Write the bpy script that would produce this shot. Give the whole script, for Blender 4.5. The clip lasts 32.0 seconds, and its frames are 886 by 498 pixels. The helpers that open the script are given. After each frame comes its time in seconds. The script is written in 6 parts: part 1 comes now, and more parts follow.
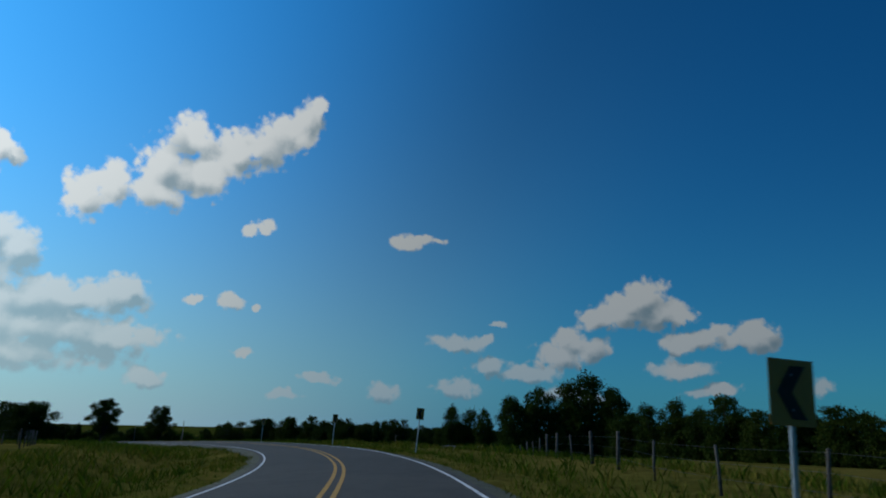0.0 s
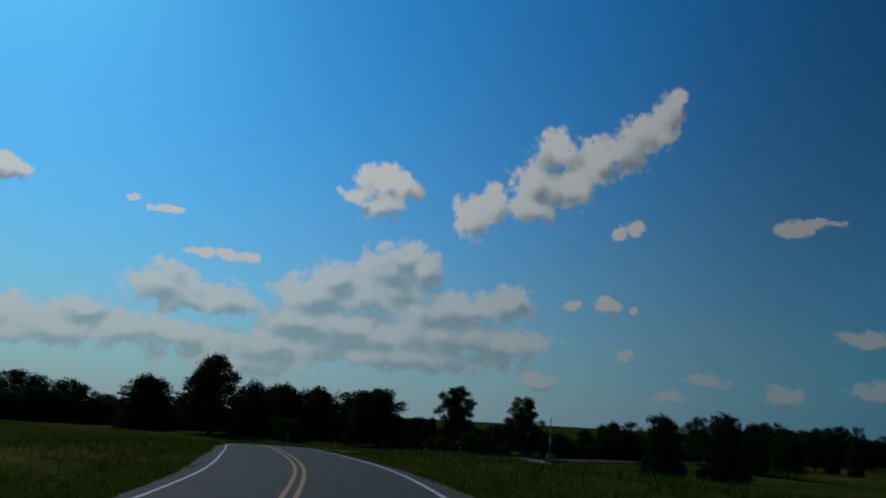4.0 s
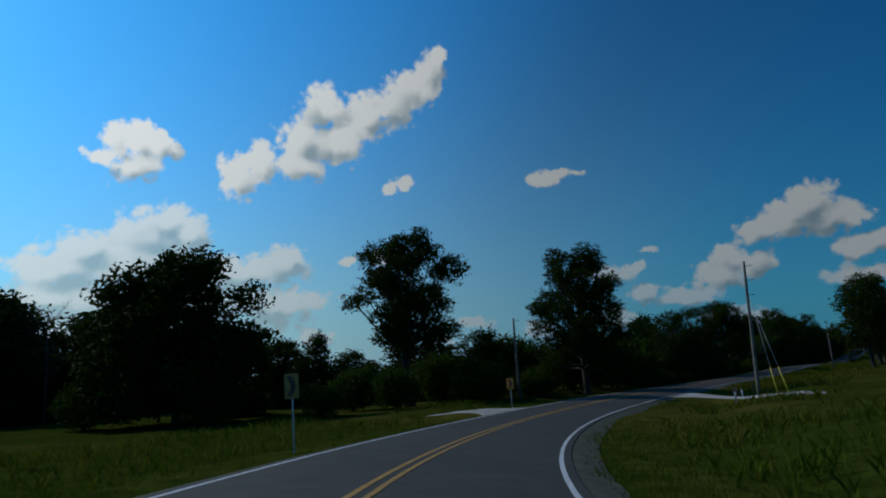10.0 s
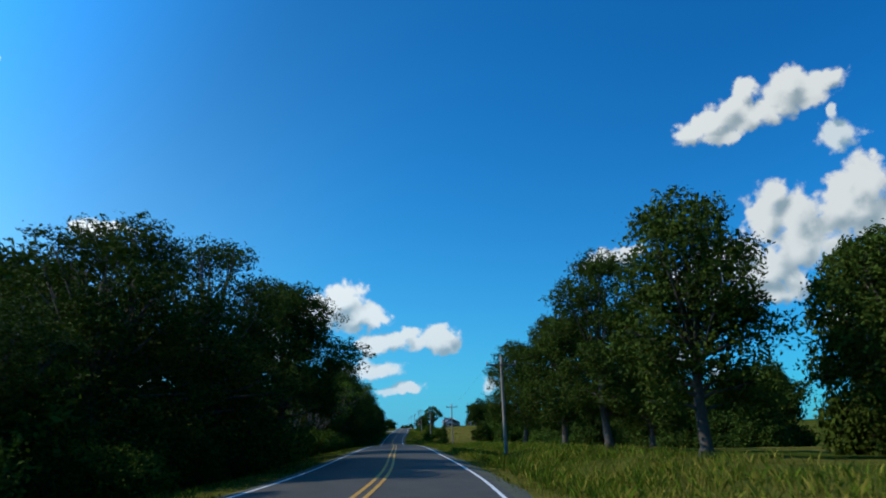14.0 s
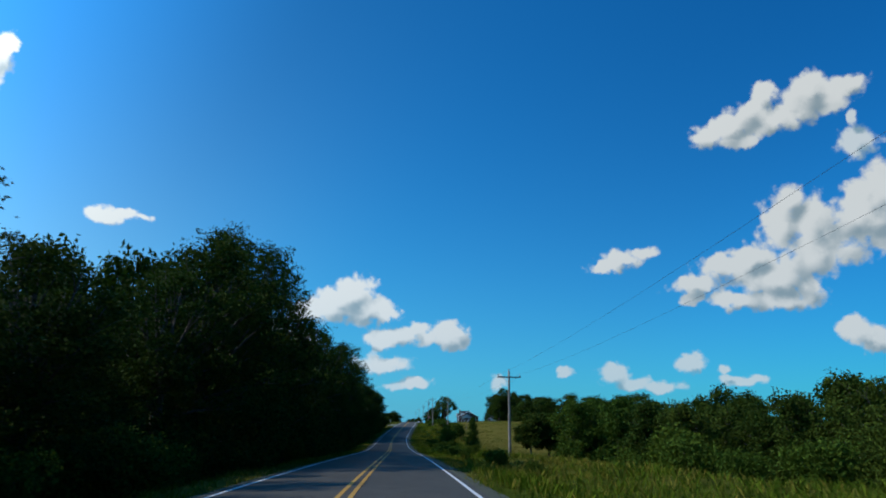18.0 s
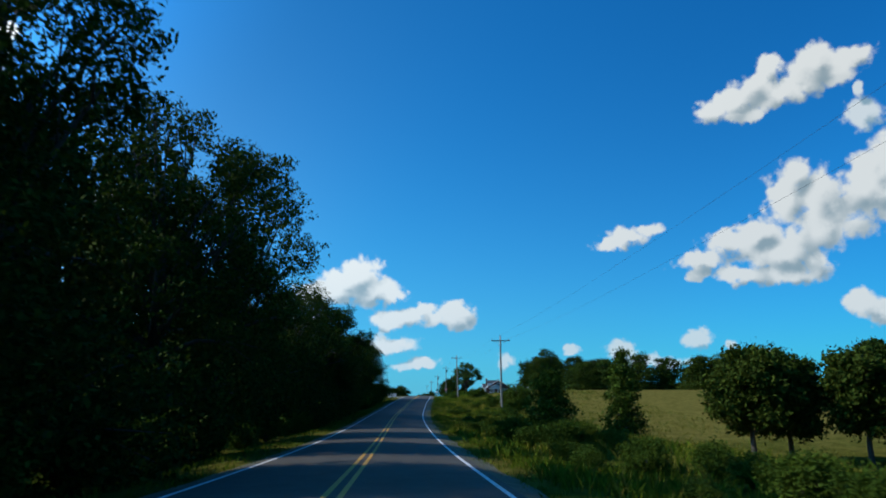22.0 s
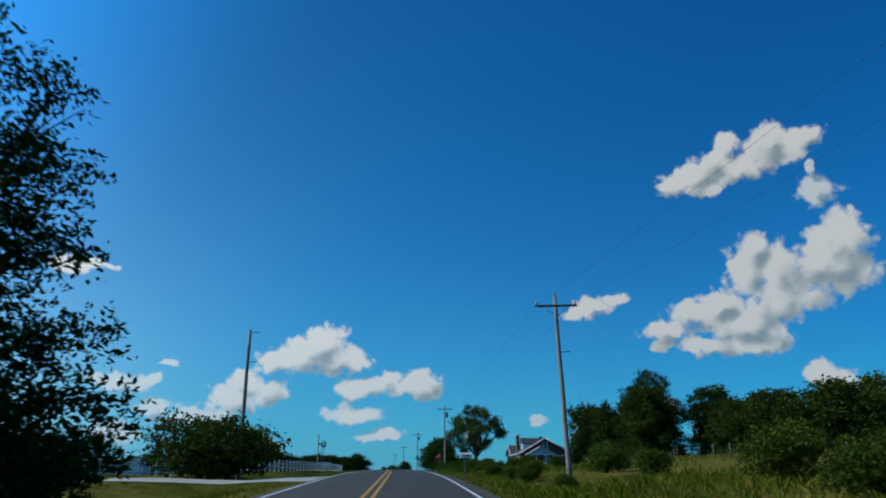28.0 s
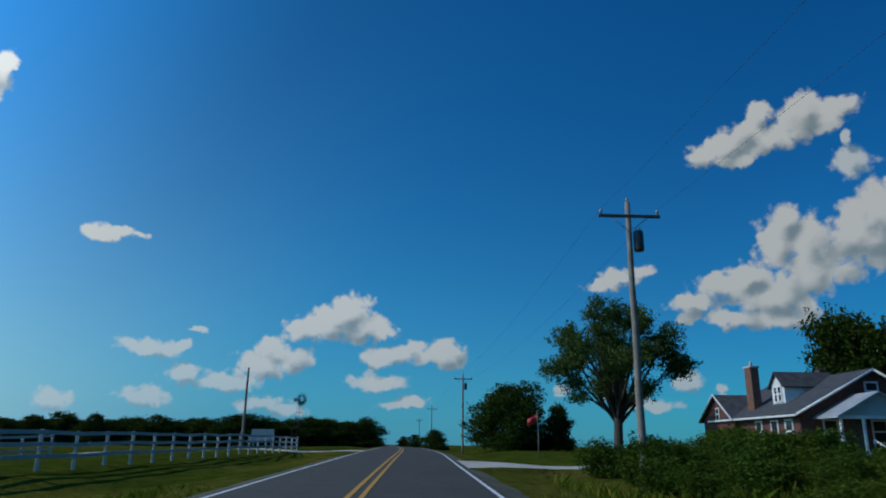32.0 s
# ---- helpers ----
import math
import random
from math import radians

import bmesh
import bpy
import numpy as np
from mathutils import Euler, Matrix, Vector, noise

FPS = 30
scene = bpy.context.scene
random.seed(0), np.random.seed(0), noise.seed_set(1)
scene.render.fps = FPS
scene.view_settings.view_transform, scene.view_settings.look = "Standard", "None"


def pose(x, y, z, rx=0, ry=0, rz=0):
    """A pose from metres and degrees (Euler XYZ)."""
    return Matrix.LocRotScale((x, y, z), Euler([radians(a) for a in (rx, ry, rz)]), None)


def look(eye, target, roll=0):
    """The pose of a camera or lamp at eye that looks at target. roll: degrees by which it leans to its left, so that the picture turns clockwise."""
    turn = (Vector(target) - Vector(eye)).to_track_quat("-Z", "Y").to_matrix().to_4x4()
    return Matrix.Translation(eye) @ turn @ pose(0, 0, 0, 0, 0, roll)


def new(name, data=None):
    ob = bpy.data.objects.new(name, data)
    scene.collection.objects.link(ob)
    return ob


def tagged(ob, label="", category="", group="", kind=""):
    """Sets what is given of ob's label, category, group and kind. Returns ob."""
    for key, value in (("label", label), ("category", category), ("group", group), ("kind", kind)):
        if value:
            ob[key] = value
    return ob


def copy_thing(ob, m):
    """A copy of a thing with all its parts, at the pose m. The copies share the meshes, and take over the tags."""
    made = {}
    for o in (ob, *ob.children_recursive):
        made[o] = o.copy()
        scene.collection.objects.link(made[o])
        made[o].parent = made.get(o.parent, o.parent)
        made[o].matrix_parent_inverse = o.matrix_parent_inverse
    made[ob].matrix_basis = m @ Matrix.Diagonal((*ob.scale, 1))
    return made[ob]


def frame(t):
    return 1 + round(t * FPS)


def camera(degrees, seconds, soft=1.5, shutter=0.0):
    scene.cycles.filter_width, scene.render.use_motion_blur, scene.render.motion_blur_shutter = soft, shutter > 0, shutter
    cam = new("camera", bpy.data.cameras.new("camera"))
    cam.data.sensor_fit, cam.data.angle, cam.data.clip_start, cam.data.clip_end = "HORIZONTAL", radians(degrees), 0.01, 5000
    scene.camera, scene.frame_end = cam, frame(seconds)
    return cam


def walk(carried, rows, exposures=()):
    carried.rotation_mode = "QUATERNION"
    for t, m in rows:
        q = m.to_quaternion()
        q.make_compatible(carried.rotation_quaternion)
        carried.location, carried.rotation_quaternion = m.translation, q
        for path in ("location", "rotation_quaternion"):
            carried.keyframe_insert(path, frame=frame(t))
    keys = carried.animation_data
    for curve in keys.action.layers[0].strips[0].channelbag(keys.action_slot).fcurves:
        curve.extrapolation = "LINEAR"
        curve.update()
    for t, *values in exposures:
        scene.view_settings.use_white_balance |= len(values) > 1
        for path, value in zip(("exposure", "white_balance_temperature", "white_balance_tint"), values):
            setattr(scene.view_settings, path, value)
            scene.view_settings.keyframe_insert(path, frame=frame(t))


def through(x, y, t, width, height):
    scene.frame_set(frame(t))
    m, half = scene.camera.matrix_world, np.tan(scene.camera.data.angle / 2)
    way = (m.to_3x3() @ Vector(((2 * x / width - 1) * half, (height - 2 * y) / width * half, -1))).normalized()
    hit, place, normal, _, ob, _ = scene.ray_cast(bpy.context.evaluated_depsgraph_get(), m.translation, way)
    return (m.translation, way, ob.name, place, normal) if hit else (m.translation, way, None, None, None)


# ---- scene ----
cam = camera(65.43, 32.0, soft=1.9, shutter=0.12)
# seconds, x, y, z, lens tilt, lean, heading
PATH = (
    (0.0, 23.35, -70.80, 2.53, 104.63, -1.05, 0.00),
    (0.5, 22.65, -60.68, 2.53, 104.74, -1.79, 0.99),
    (1.0, 21.63, -50.58, 2.53, 104.71, -3.06, 3.50),
    (1.5, 20.11, -40.46, 2.53, 104.61, -3.83, 6.48),
    (2.0, 17.95, -30.29, 2.50, 104.47, -3.82, 10.28),
    (2.5, 15.00, -20.05, 2.44, 104.30, -3.47, 14.88),
    (3.0, 11.10, -9.82, 2.34, 104.12, -2.89, 20.01),
    (3.5, 6.18, 0.31, 2.21, 103.97, -2.80, 25.29),
    (4.0, 0.26, 10.18, 2.04, 103.77, -3.02, 30.59),
    (4.5, -6.59, 19.65, 1.83, 103.59, -2.98, 35.84),
    (5.0, -14.23, 28.60, 1.57, 103.37, -1.94, 40.37),
    (5.5, -22.42, 37.01, 1.27, 103.15, -1.24, 43.73),
    (6.0, -30.87, 45.01, 0.92, 102.92, -0.75, 45.53),
    (6.5, -39.24, 52.75, 0.53, 102.65, -0.40, 45.47),
    (7.0, -47.15, 60.50, 0.05, 102.23, 0.60, 43.33),
    (7.5, -54.41, 68.48, -0.51, 101.87, 1.60, 40.09),
    (8.0, -60.99, 76.85, -1.12, 101.39, 2.72, 35.82),
    (8.5, -66.84, 85.70, -1.74, 100.90, 3.43, 30.57),
    (9.0, -71.79, 95.08, -2.36, 100.43, 3.85, 24.78),
    (9.5, -75.81, 104.97, -3.04, 100.22, 3.56, 18.75),
    (10.0, -78.88, 115.10, -3.72, 100.06, 3.93, 13.01),
    (10.5, -80.98, 125.45, -4.32, 100.23, 4.11, 7.37),
    (11.0, -82.00, 136.09, -4.88, 100.74, 3.62, 1.24),
    (11.5, -81.86, 146.88, -5.23, 101.55, 3.15, -5.20),
    (12.0, -80.48, 157.70, -5.40, 102.37, 3.18, -11.40),
    (12.5, -78.24, 168.35, -5.55, 103.27, 2.88, -16.69),
    (13.0, -75.10, 178.94, -5.64, 103.88, 2.79, -21.48),
    (13.5, -71.28, 189.58, -5.68, 104.43, 1.87, -23.50),
    (14.0, -67.71, 199.55, -5.98, 104.63, 1.22, -24.39),
    (14.5, -64.04, 208.59, -6.20, 104.61, 0.78, -24.50),
    (15.0, -60.38, 217.22, -6.24, 104.49, 0.47, -24.16),
    (15.5, -56.85, 225.98, -6.11, 104.36, 0.25, -23.68),
    (16.0, -53.45, 234.86, -6.15, 104.37, 0.04, -23.37),
    (16.5, -49.99, 243.98, -6.20, 104.48, -0.39, -23.55),
    (17.0, -46.42, 253.35, -6.24, 104.48, -0.74, -23.90),
    (17.5, -42.74, 262.99, -6.28, 104.41, -0.83, -24.00),
    (18.0, -38.99, 272.90, -6.37, 104.32, -0.66, -23.87),
    (18.5, -35.21, 283.05, -6.51, 104.39, -0.58, -23.67),
    (19.0, -31.40, 293.36, -6.69, 104.21, -0.53, -23.44),
    (19.5, -27.51, 303.73, -6.90, 104.08, -0.28, -23.46),
    (20.0, -23.59, 314.18, -7.15, 103.90, 0.04, -23.45),
    (20.5, -19.67, 324.69, -7.40, 103.58, -0.06, -23.49),
    (21.0, -15.75, 335.23, -7.68, 103.16, 0.13, -23.48),
    (21.5, -11.85, 345.79, -7.99, 102.85, 0.24, -23.39),
    (22.0, -7.98, 356.37, -8.30, 102.69, 0.25, -23.22),
    (22.5, -4.15, 366.94, -8.59, 102.58, 0.02, -23.22),
    (23.0, -0.33, 377.52, -8.81, 102.84, -0.09, -23.18),
    (23.5, 3.49, 388.09, -8.89, 103.43, -0.28, -23.12),
    (24.0, 7.35, 398.71, -8.86, 104.05, -0.50, -23.18),
    (24.5, 11.27, 409.43, -8.78, 104.83, -0.71, -23.22),
    (25.0, 15.21, 420.14, -8.64, 105.72, -0.82, -23.45),
    (25.5, 19.23, 430.53, -8.44, 106.51, -0.96, -23.76),
    (26.0, 23.26, 440.73, -8.16, 107.08, -0.61, -24.54),
    (26.5, 27.37, 450.77, -7.81, 107.54, -0.37, -25.19),
    (27.0, 31.54, 460.74, -7.42, 107.93, -0.20, -25.50),
    (27.5, 35.73, 470.74, -6.98, 108.22, -0.06, -25.61),
    (28.0, 39.96, 480.83, -6.49, 108.30, 0.29, -26.03),
    (28.5, 44.45, 491.16, -6.03, 108.25, 0.55, -26.37),
    (29.0, 48.96, 501.64, -5.54, 108.20, 0.34, -26.49),
    (29.5, 53.39, 512.11, -5.15, 107.89, 0.02, -26.46),
    (30.0, 57.78, 522.64, -4.87, 107.43, -0.27, -26.20),
    (30.5, 62.17, 533.29, -4.67, 106.93, -0.21, -25.78),
    (31.0, 66.50, 544.13, -4.53, 106.56, -0.36, -25.22),
    (31.5, 70.80, 555.18, -4.44, 106.14, -0.60, -24.65),
    (32.0, 75.03, 566.38, -4.40, 105.83, -0.70, -24.15),
)
# seconds, stops
EXPOSURES = ((0.0, -1.15), (2.0, -1.25), (3.0, -1.65), (4.0, -1.95), (7.0, -2.28), (8.0, -2.15), (9.0, -1.75), (10.0, -1.3), (11.0, -0.7), (12.0, -0.1), (13.0, 0.3), (16.0, 0.25), (19.0, 0.1), (22.0, 0.3), (25.0, 0.25), (28.0, -0.15), (29.0, -0.35), (32.0, -0.5))
walk(cam, [(t, pose(x, y, z, rx, ry, rz)) for t, x, y, z, rx, ry, rz in PATH], EXPOSURES)

# centre line of the road every 25 m
KNOT_0, KNOT_STEP, ROAD_END = -150, 25, 1500.0
FAR_Z = -9.0
KNOTS = (
    (27.2, -140.2, 1.25),
    (25.4, -115.3, 1.22),
    (23.6, -90.4, 1.18),
    (21.9, -65.4, 1.15),
    (18.9, -40.6, 1.08),
    (12.3, -16.5, 0.94),
    (1.3, 5.9, 0.65),
    (-13.6, 25.8, 0.19),
    (-31.3, 43.5, -0.48),
    (-49.4, 60.7, -1.44),
    (-65.1, 80.1, -2.71),
    (-76.5, 102.3, -4.14),
    (-82.7, 126.4, -5.51),
    (-82.9, 151.4, -6.44),
    (-77.7, 175.8, -6.89),
    (-69.4, 199.4, -7.24),
    (-59.6, 222.3, -7.47),
    (-50.6, 245.7, -7.58),
    (-41.7, 269.0, -7.72),
    (-33.0, 292.4, -8.05),
    (-24.2, 315.9, -8.55),
    (-15.5, 339.3, -9.15),
    (-6.9, 362.8, -9.76),
    (1.6, 386.3, -10.12),
    (10.2, 409.8, -10.07),
    (19.0, 433.1, -9.66),
    (28.4, 456.3, -8.91),
    (38.1, 479.4, -7.93),
    (48.0, 502.3, -6.95),
    (57.7, 525.4, -6.25),
    (67.0, 548.6, -5.87),
    (76.0, 571.9, -5.61),
    (85.3, 595.1, -5.3),
    (94.7, 618.3, -5.02),
    (103.7, 641.6, -4.95),
    (112.4, 665.1, -4.93),
    (121.0, 688.6, -4.96),
    (129.6, 712.1, -5.02),
    (138.2, 735.6, -5.08),
)

# clouds: bearing, height above the horizon and half-sizes of their billows, in degrees
CUMULUS = {}
CUMULUS["tail"] = ((28.99, 16.49, 1.56, 1.77), (26.94, 17.64, 1.37, 1.58), (23.71, 19.19, 1.84, 2.85), (21.82, 22.03, 2.18, 1.9), (23.67, 17.57, 2.16, 1.3), (21.05, 19.2, 2.85, 1.92), (18.2, 20.98, 2.58, 1.89), (16.07, 22.02, 2.09, 1.77), (13.95, 23.24, 2.06, 1.66), (12.54, 24.45, 1.27, 1.72), (11.59, 25.45, 0.64, 1.19),)
CUMULUS["puff"] = ((39.34, 17.68, 1.35, 0.64), (38.24, 18.94, 1.22, 1.29), (36.78, 19.07, 1.57, 1.38), (35.04, 18.97, 1.48, 1.16), (33.86, 18.35, 0.69, 0.56), (37.58, 16.9, 1.45, 1.16), (36.16, 17.48, 1.46, 1.02),)
CUMULUS["dot"] = ((16.36, 15.4, 0.64, 0.54), (15.36, 15.79, 0.81, 0.54),)
CUMULUS["slip"] = ((3.4, 14.8, 1.33, 0.56), (2.0, 15.2, 1.41, 0.56), (0.8, 15.05, 0.94, 0.42),)
CUMULUS["left_a"] = ((72.09, 12.45, 1.51, 0.58), (72.63, 12.19, 0.93, 0.41),)
CUMULUS["left_b"] = ((66.21, 15.48, 1.34, 0.95), (65.18, 15.79, 1.27, 0.78), (64.1, 15.59, 0.77, 0.61),)
CUMULUS["left_c"] = ((50.55, 11.7, 1.42, 0.47), (47.94, 11.72, 1.34, 0.47),)
CUMULUS["left_d"] = ((54.14, 14.48, 1.5, 0.32), (56.58, 15.02, 0.46, 0.32),)
CUMULUS["left_e"] = ((75.71, 9.12, 1.56, 1.27), (74.24, 8.44, 1.42, 0.8), (76.37, 12.05, 0.86, 0.79), (75.88, 10.71, 0.69, 0.87),)
CUMULUS["trio_a"] = ((20.19, 9.27, 0.96, 0.43), (17.52, 9.3, 1.3, 0.72), (15.15, 8.92, 0.44, 0.29),)
CUMULUS["trio_b"] = ((16.03, 5.36, 0.63, 0.33),)
CUMULUS["r_peak"] = ((-14.8, 10.3, 1.5, 0.83), (-16.2, 10.33, 1.79, 1.21), (-17.17, 9.18, 1.88, 0.93), (-18.82, 8.74, 1.13, 0.61), (-14.83, 9.37, 1.4, 0.93),)
CUMULUS["r_peak_l"] = ((-16.01, 10.57, 1.77, 1.29), (-14.7, 9.38, 2.21, 1.18), (-17.48, 9.01, 2.09, 1.1), (-12.91, 8.86, 2.04, 0.99), (-9.91, 7.39, 1.49, 1.06), (-11.75, 6.35, 1.51, 1.15), (-9.16, 6.04, 1.95, 1.05), (-18.42, 8.81, 1.16, 0.55),)
CUMULUS["r_pair"] = ((-18.62, 6.74, 1.5, 0.65), (-20.25, 7.12, 1.6, 0.84), (-21.66, 7.59, 1.13, 0.74), (-22.6, 6.76, 0.94, 0.65), (-24.01, 7.12, 1.22, 1.12), (-24.95, 7.35, 1.03, 1.12), (-24.71, 6.52, 1.31, 0.65),)
CUMULUS["r_low1"] = ((-19.35, 4.9, 1.58, 0.64),)
CUMULUS["r_low2"] = ((-21.36, 3.17, 1.2, 0.5),)
CUMULUS["r_slip"] = ((-37.26, 12.72, 1.36, 0.55), (-38.88, 13.26, 1.87, 0.72), (-40.26, 13.71, 1.5, 0.58),)
CUMULUS["r_big"] = ((-44.18, 11.01, 1.99, 0.7), (-46.37, 12.15, 2.02, 1.12), (-48.27, 12.83, 1.73, 1.11), (-50.51, 15.14, 1.38, 2.08), (-51.47, 16.69, 1.07, 1.24), (-52.84, 15.24, 1.65, 2.04), (-53.15, 13.12, 2.5, 1.96), (-55.73, 14.8, 1.72, 1.9), (-56.81, 16.23, 1.36, 1.41), (-50.3, 9.66, 3.32, 0.92), (-47.16, 9.7, 1.89, 0.77), (-52.26, 10.31, 1.45, 0.82), (-44.09, 9.92, 0.83, 0.53), (-58.05, 16.4, 1.65, 2.31), (-49.6, 11.2, 3.2, 1.2), (-52.4, 12.2, 3.4, 1.8), (-57.2, 14.4, 2.4, 1.9),)
CUMULUS["r_top"] = ((-45.62, 22.25, 1.46, 1.01), (-47.63, 22.8, 1.83, 1.16), (-49.41, 23.54, 1.62, 1.14), (-50.19, 24.85, 0.89, 1.04), (-52.24, 23.21, 1.85, 1.27), (-53.61, 24.55, 1.51, 1.24), (-54.96, 23.04, 1.46, 0.93), (-50.5, 22.7, 3.0, 1.1), (-54.2, 23.9, 3.0, 1.0), (-56.64, 24.23, 1.49, 0.83), (-47.94, 21.69, 1.85, 0.67),)
CUMULUS["r_far"] = ((-54.76, 7.03, 0.96, 0.87), (-55.71, 6.36, 1.2, 0.94), (-56.99, 5.88, 1.29, 0.85),)
LOW_BANKS = {}
LOW_BANKS["bank_a"] = ((41.63, 9.34, 3.24, 1.28), (39.43, 10.68, 2.58, 1.29), (35.72, 11.65, 2.38, 1.59), (34.61, 12.9, 1.44, 1.4), (32.87, 12.07, 1.25, 1.4), (37.89, 9.17, 4.23, 1.3), (35.14, 10.29, 2.85, 1.4),)
LOW_BANKS["bank_b"] = ((32.18, 8.6, 2.83, 1.4), (28.89, 9, 2.83, 1.21), (26.08, 9.59, 2.35, 1.12), (25.06, 10.09, 0.85, 0.84), (42.31, 6.99, 3.65, 1.27), (37.66, 6.4, 5.12, 1.38), (31.14, 6.79, 5.15, 1.67), (26.43, 6.1, 4.15, 1.2), (34.75, 4.75, 7.43, 1.1),)
LOW_BANKS["bank_c"] = ((53.45, 9.03, 2.26, 1.38), (51.69, 8.36, 2.1, 1.22), (48.68, 8.23, 2.39, 1.15), (54.55, 5.45, 2.8, 1.1), (51.22, 4.9, 3.35, 1.03), (45.23, 4.95, 4, 1.16), (47.24, 3.47, 5.24, 0.87),)
LOW_BANKS["bank_d"] = ((73.84, 4.45, 3.22, 1.19), (64.91, 5.98, 2.9, 1.04), (61.54, 5.19, 3, 1.06), (56.33, 5.27, 2.69, 1.08), (71.87, 6.14, 3.75, 1.06), (74.02, 6.24, 2.13, 0.96), (70.07, 6.72, 1.76, 0.5), (66.42, 4.66, 2.41, 0.68), (63.17, 4.51, 2.09, 0.78), (59.03, 6.58, 1.94, 0.81), (69.47, 4.17, 5.9, 1.16), (59.81, 4.78, 2.61, 0.89),)
LOW_BANKS["far_a"] = ((9.79, 3.8, 1.57, 0.36), (12.69, 2.34, 1.1, 0.36), (16.11, 5.55, 0.69, 0.32), (23.23, 3.26, 1.32, 0.62),)
LOW_BANKS["far_b"] = ((-0.86, 6.68, 1.89, 0.54), (-3.21, 6.94, 0.65, 0.34), (-3.64, 4.97, 1.13, 0.67), (-1.29, 3.22, 1.63, 0.65), (4.87, 2.93, 1.25, 0.69), (-7.18, 4.46, 1.9, 0.6), (-9.42, 3.02, 1.45, 0.6), (-4.29, 8.25, 0.74, 0.26),)
LOW_BANKS["far_c"] = ((-19.03, 4.87, 2.01, 0.63), (-20.91, 3.2, 1.64, 0.44), (-11.61, 2.42, 1.3, 0.43),)
LOW_BANKS["r_side"] = ((-56.95, 19.88, 1.31, 0.93), (-56.59, 21.79, 0.43, 0.46),)
LOW_BANKS["far_d"] = ((-37.22, 4.11, 1.05, 0.8), (-43.25, 4.84, 1.23, 0.56), (-45.58, 4.33, 0.48, 0.3), (-41.23, 3.02, 1.42, 0.43), (-28.39, 3.65, 0.74, 0.55), (-38.69, 3.29, 1.29, 0.44), (-46.97, 3.52, 1.54, 0.38), (-33.21, 4.36, 0.45, 0.41),)

# ---------- sky, clouds and sun ----------
SUN_BEARING, SUN_HEIGHT = 68.3, 36.8  # degrees to the left of the y axis, above the horizon


SKY_FAR, SKY_NEAR = (0.004, 0.079, 0.119), (0.022, 0.090, 0.104)  # away from the sun and towards it
HAZE_FAR, HAZE_NEAR = (0.095, 0.36, 0.62), (1.0, 1.35, 1.45)
CLOUD_WHITE, CLOUD_GREY = (0.74, 0.78, 0.78), (0.27, 0.36, 0.41)
BANK_WHITE, BANK_GREY = (0.70, 0.78, 0.80), (0.27, 0.41, 0.48)


